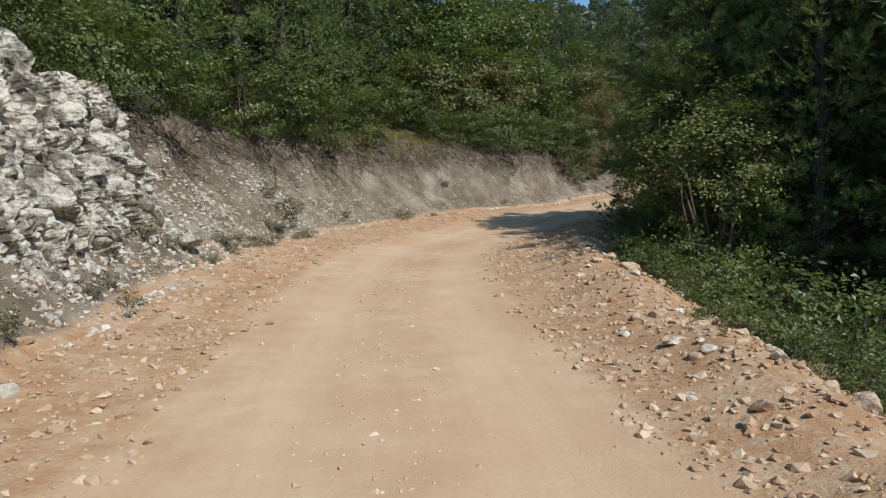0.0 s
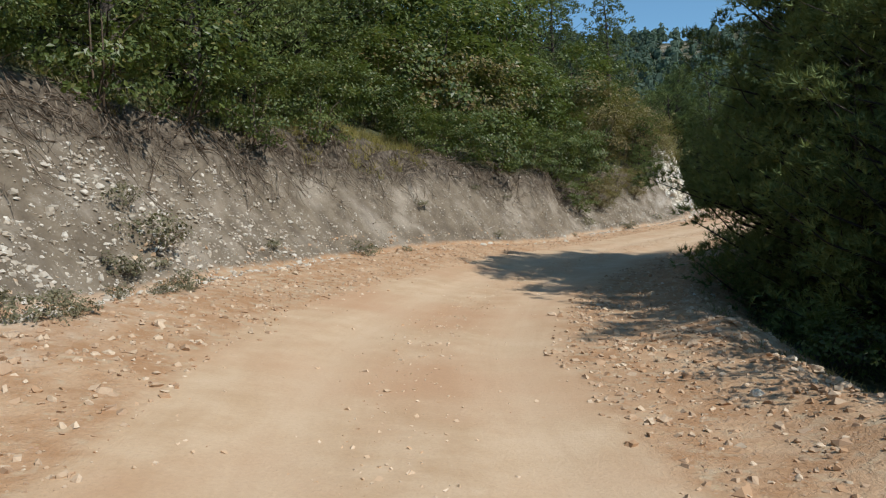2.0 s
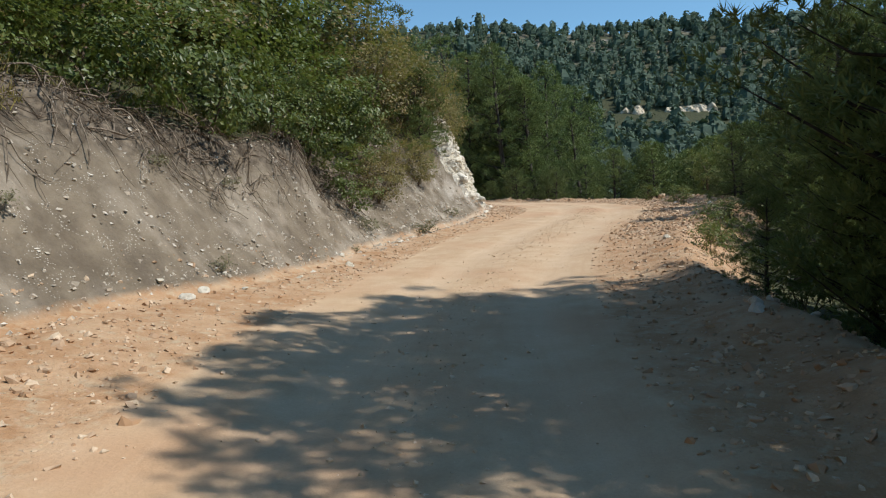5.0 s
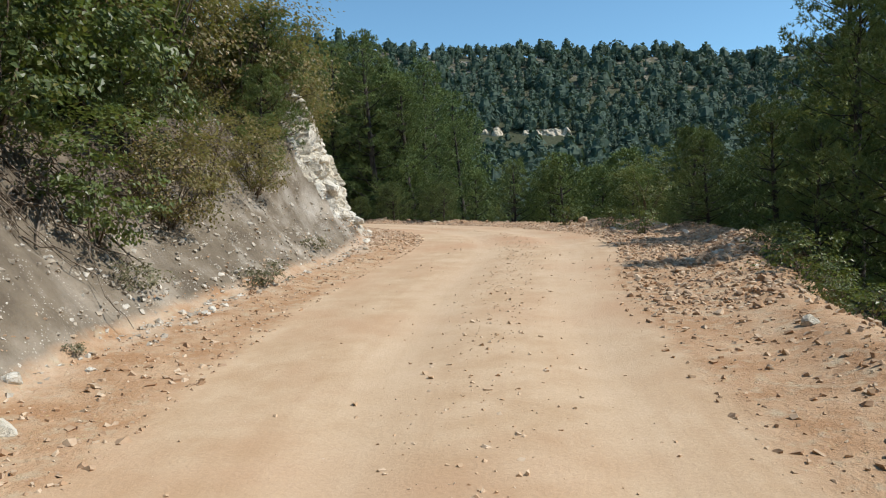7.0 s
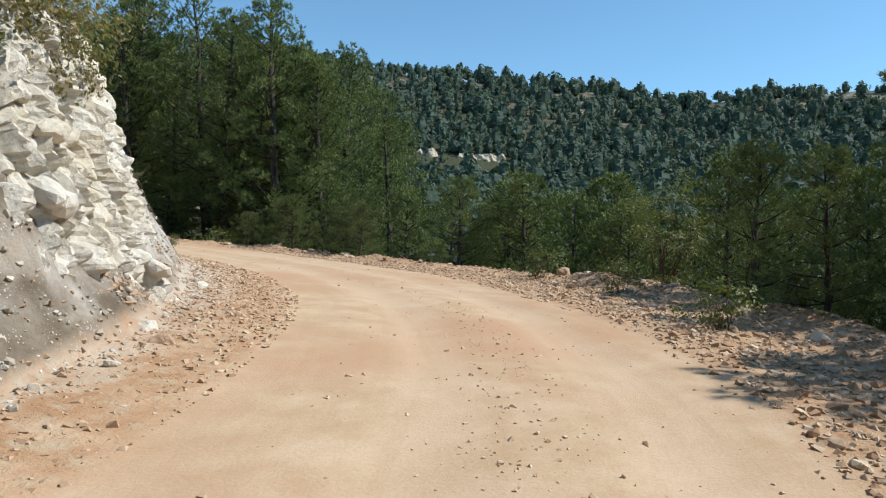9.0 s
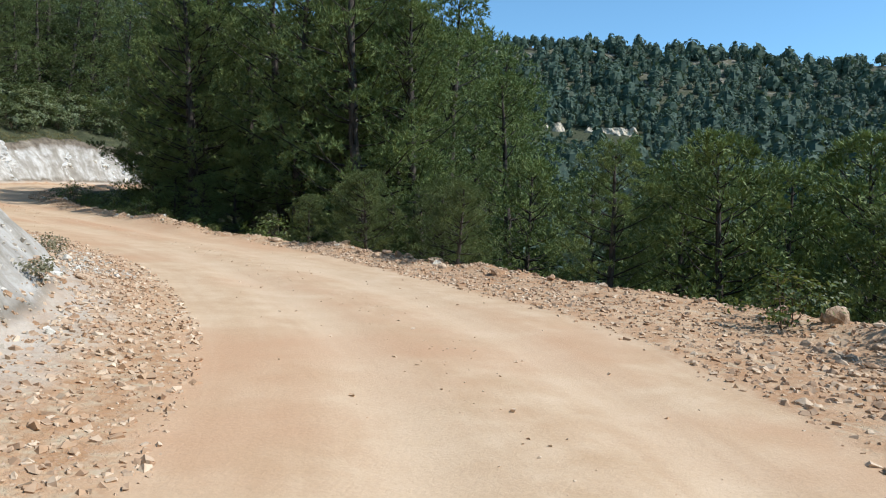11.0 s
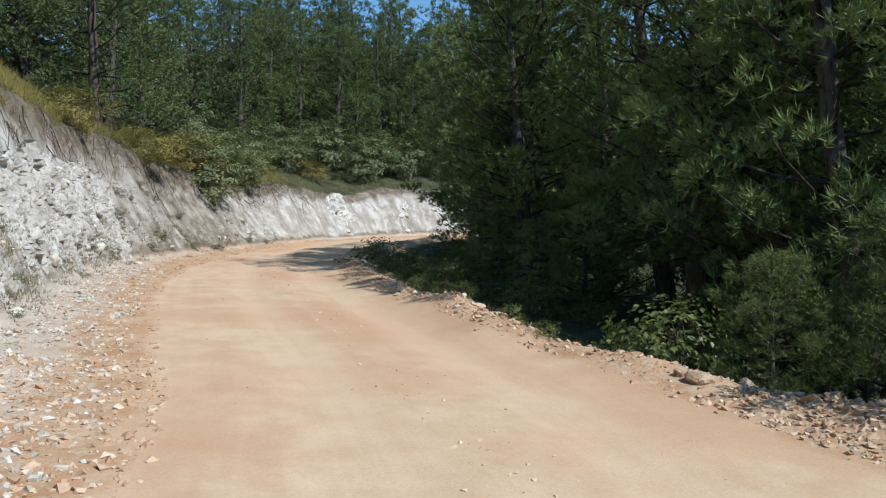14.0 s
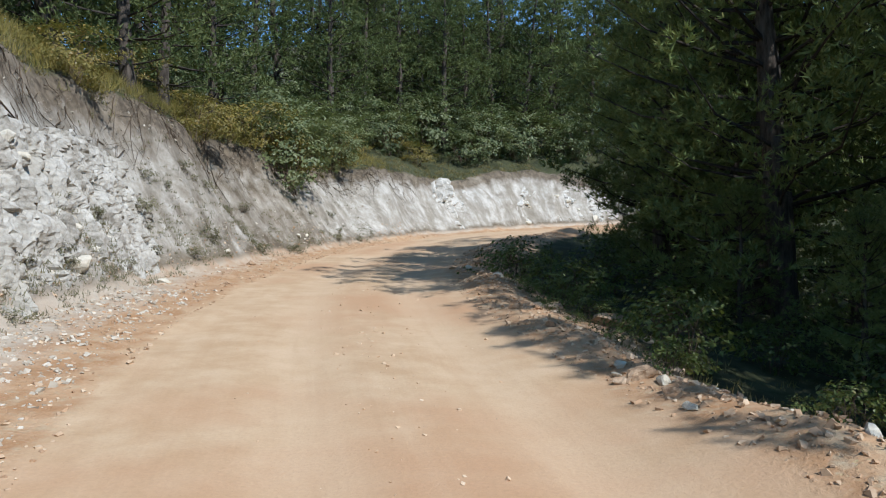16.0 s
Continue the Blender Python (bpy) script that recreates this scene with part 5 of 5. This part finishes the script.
n = 3000
s = rg.uniform(0, 100, n)
l = np.interp(s, PLAN[:, 0], PLAN[:, 3])
grass("dry_grass", "dry yellow-green grass along the top of the bank", at_many(s, -(l + rg.gamma(1.3, 1.1, n))), 20, 0.2, 5, STRAW)
n = 900
s = rg.uniform(2, 84, n)
ve = np.interp(s, PLAN[:, 0], PLAN[:, 7])
grass("dry_grass", "sparse dry weeds along the outer verge", at_many(s, ve + 0.15 + rg.gamma(1.5, 0.45, n)), 14, 0.09, 6, STRAW)
n = 3200
s = rg.uniform(66, 92, n)
l = np.interp(s, PLAN[:, 0], PLAN[:, 3])
grass("dry_grass", "tall yellow-green grass on the slope above the white bank", at_many(s, -(l + 0.2 + rg.uniform(0, 5.0, n))), 18, 0.32, 15, MEADOW)
n = 2600
s = rg.uniform(60, 88, n)
f = np.interp(s, PLAN[:, 0], PLAN[:, 2])
keep = value_noise(s * 0.9, s * 0, 8) + rg.uniform(-0.35, 0.35, n) > 0
grass("low_weeds", "low grey-green weeds over the foot of the white bank", at_many(s[keep], -(f[keep] + rg.gamma(1.6, 0.32, int(keep.sum())) - 0.1)), 16, 0.08, 18, WEED)
n = 150
s = rg.uniform(23, 27.5, n)
l = np.interp(s, PLAN[:, 0], PLAN[:, 3])
grass("dry_grass", "sunlit yellow-green grass hanging over the lip", at_many(s, -(l - 0.35 + rg.uniform(0, 1.3, n))), 24, 0.26, 16, MEADOW)


def dead_branches():
    """Dead branches and thick roots lying down over the lip."""
    rng = np.random.default_rng(31)
    made = []
    for _ in range(240):
        s = rng.uniform(10, 36)
        foot, lip = (float(np.interp(s, PLAN[:, 0], PLAN[:, k])) for k in (2, 3))
        u = np.linspace(0, 1, 7)
        long = rng.uniform(0.25, 0.9)
        a = rng.normal(0, 0.9)
        dd = -(lip + 0.2 - rng.uniform(0, 0.8) - long * math.cos(a) * u)
        ss = s + long * math.sin(a) * u + np.cumsum(rng.normal(0, 0.085, 7))
        p = at_many(ss, dd)
        p[:, 2] += 0.05 + 0.22 * np.sin(u * 2.6) * rng.uniform(0, 1) + rng.normal(0, 0.02, 7)
        made.append(tube(p, np.linspace(rng.uniform(0.007, 0.017), 0.004, 7), 4))
        for _ in range(2):
            k = rng.integers(2, 6)
            tip = p[k] + (p[-1] - p[0]) * rng.uniform(0.2, 0.4) + rng.normal(0, 0.14, 3)
            made.append(tube(np.linspace(p[k], tip, 4) + rng.normal(0, 0.015, (4, 3)), np.linspace(0.009, 0.003, 4), 3))
    v, f = join(made)
    tagged(mesh_object("dead_branch", v, f, DEADWOOD, flat=False), "bleached dead branches and roots over the lip of the bank", "branches", kind="stuff")


dead_branches()
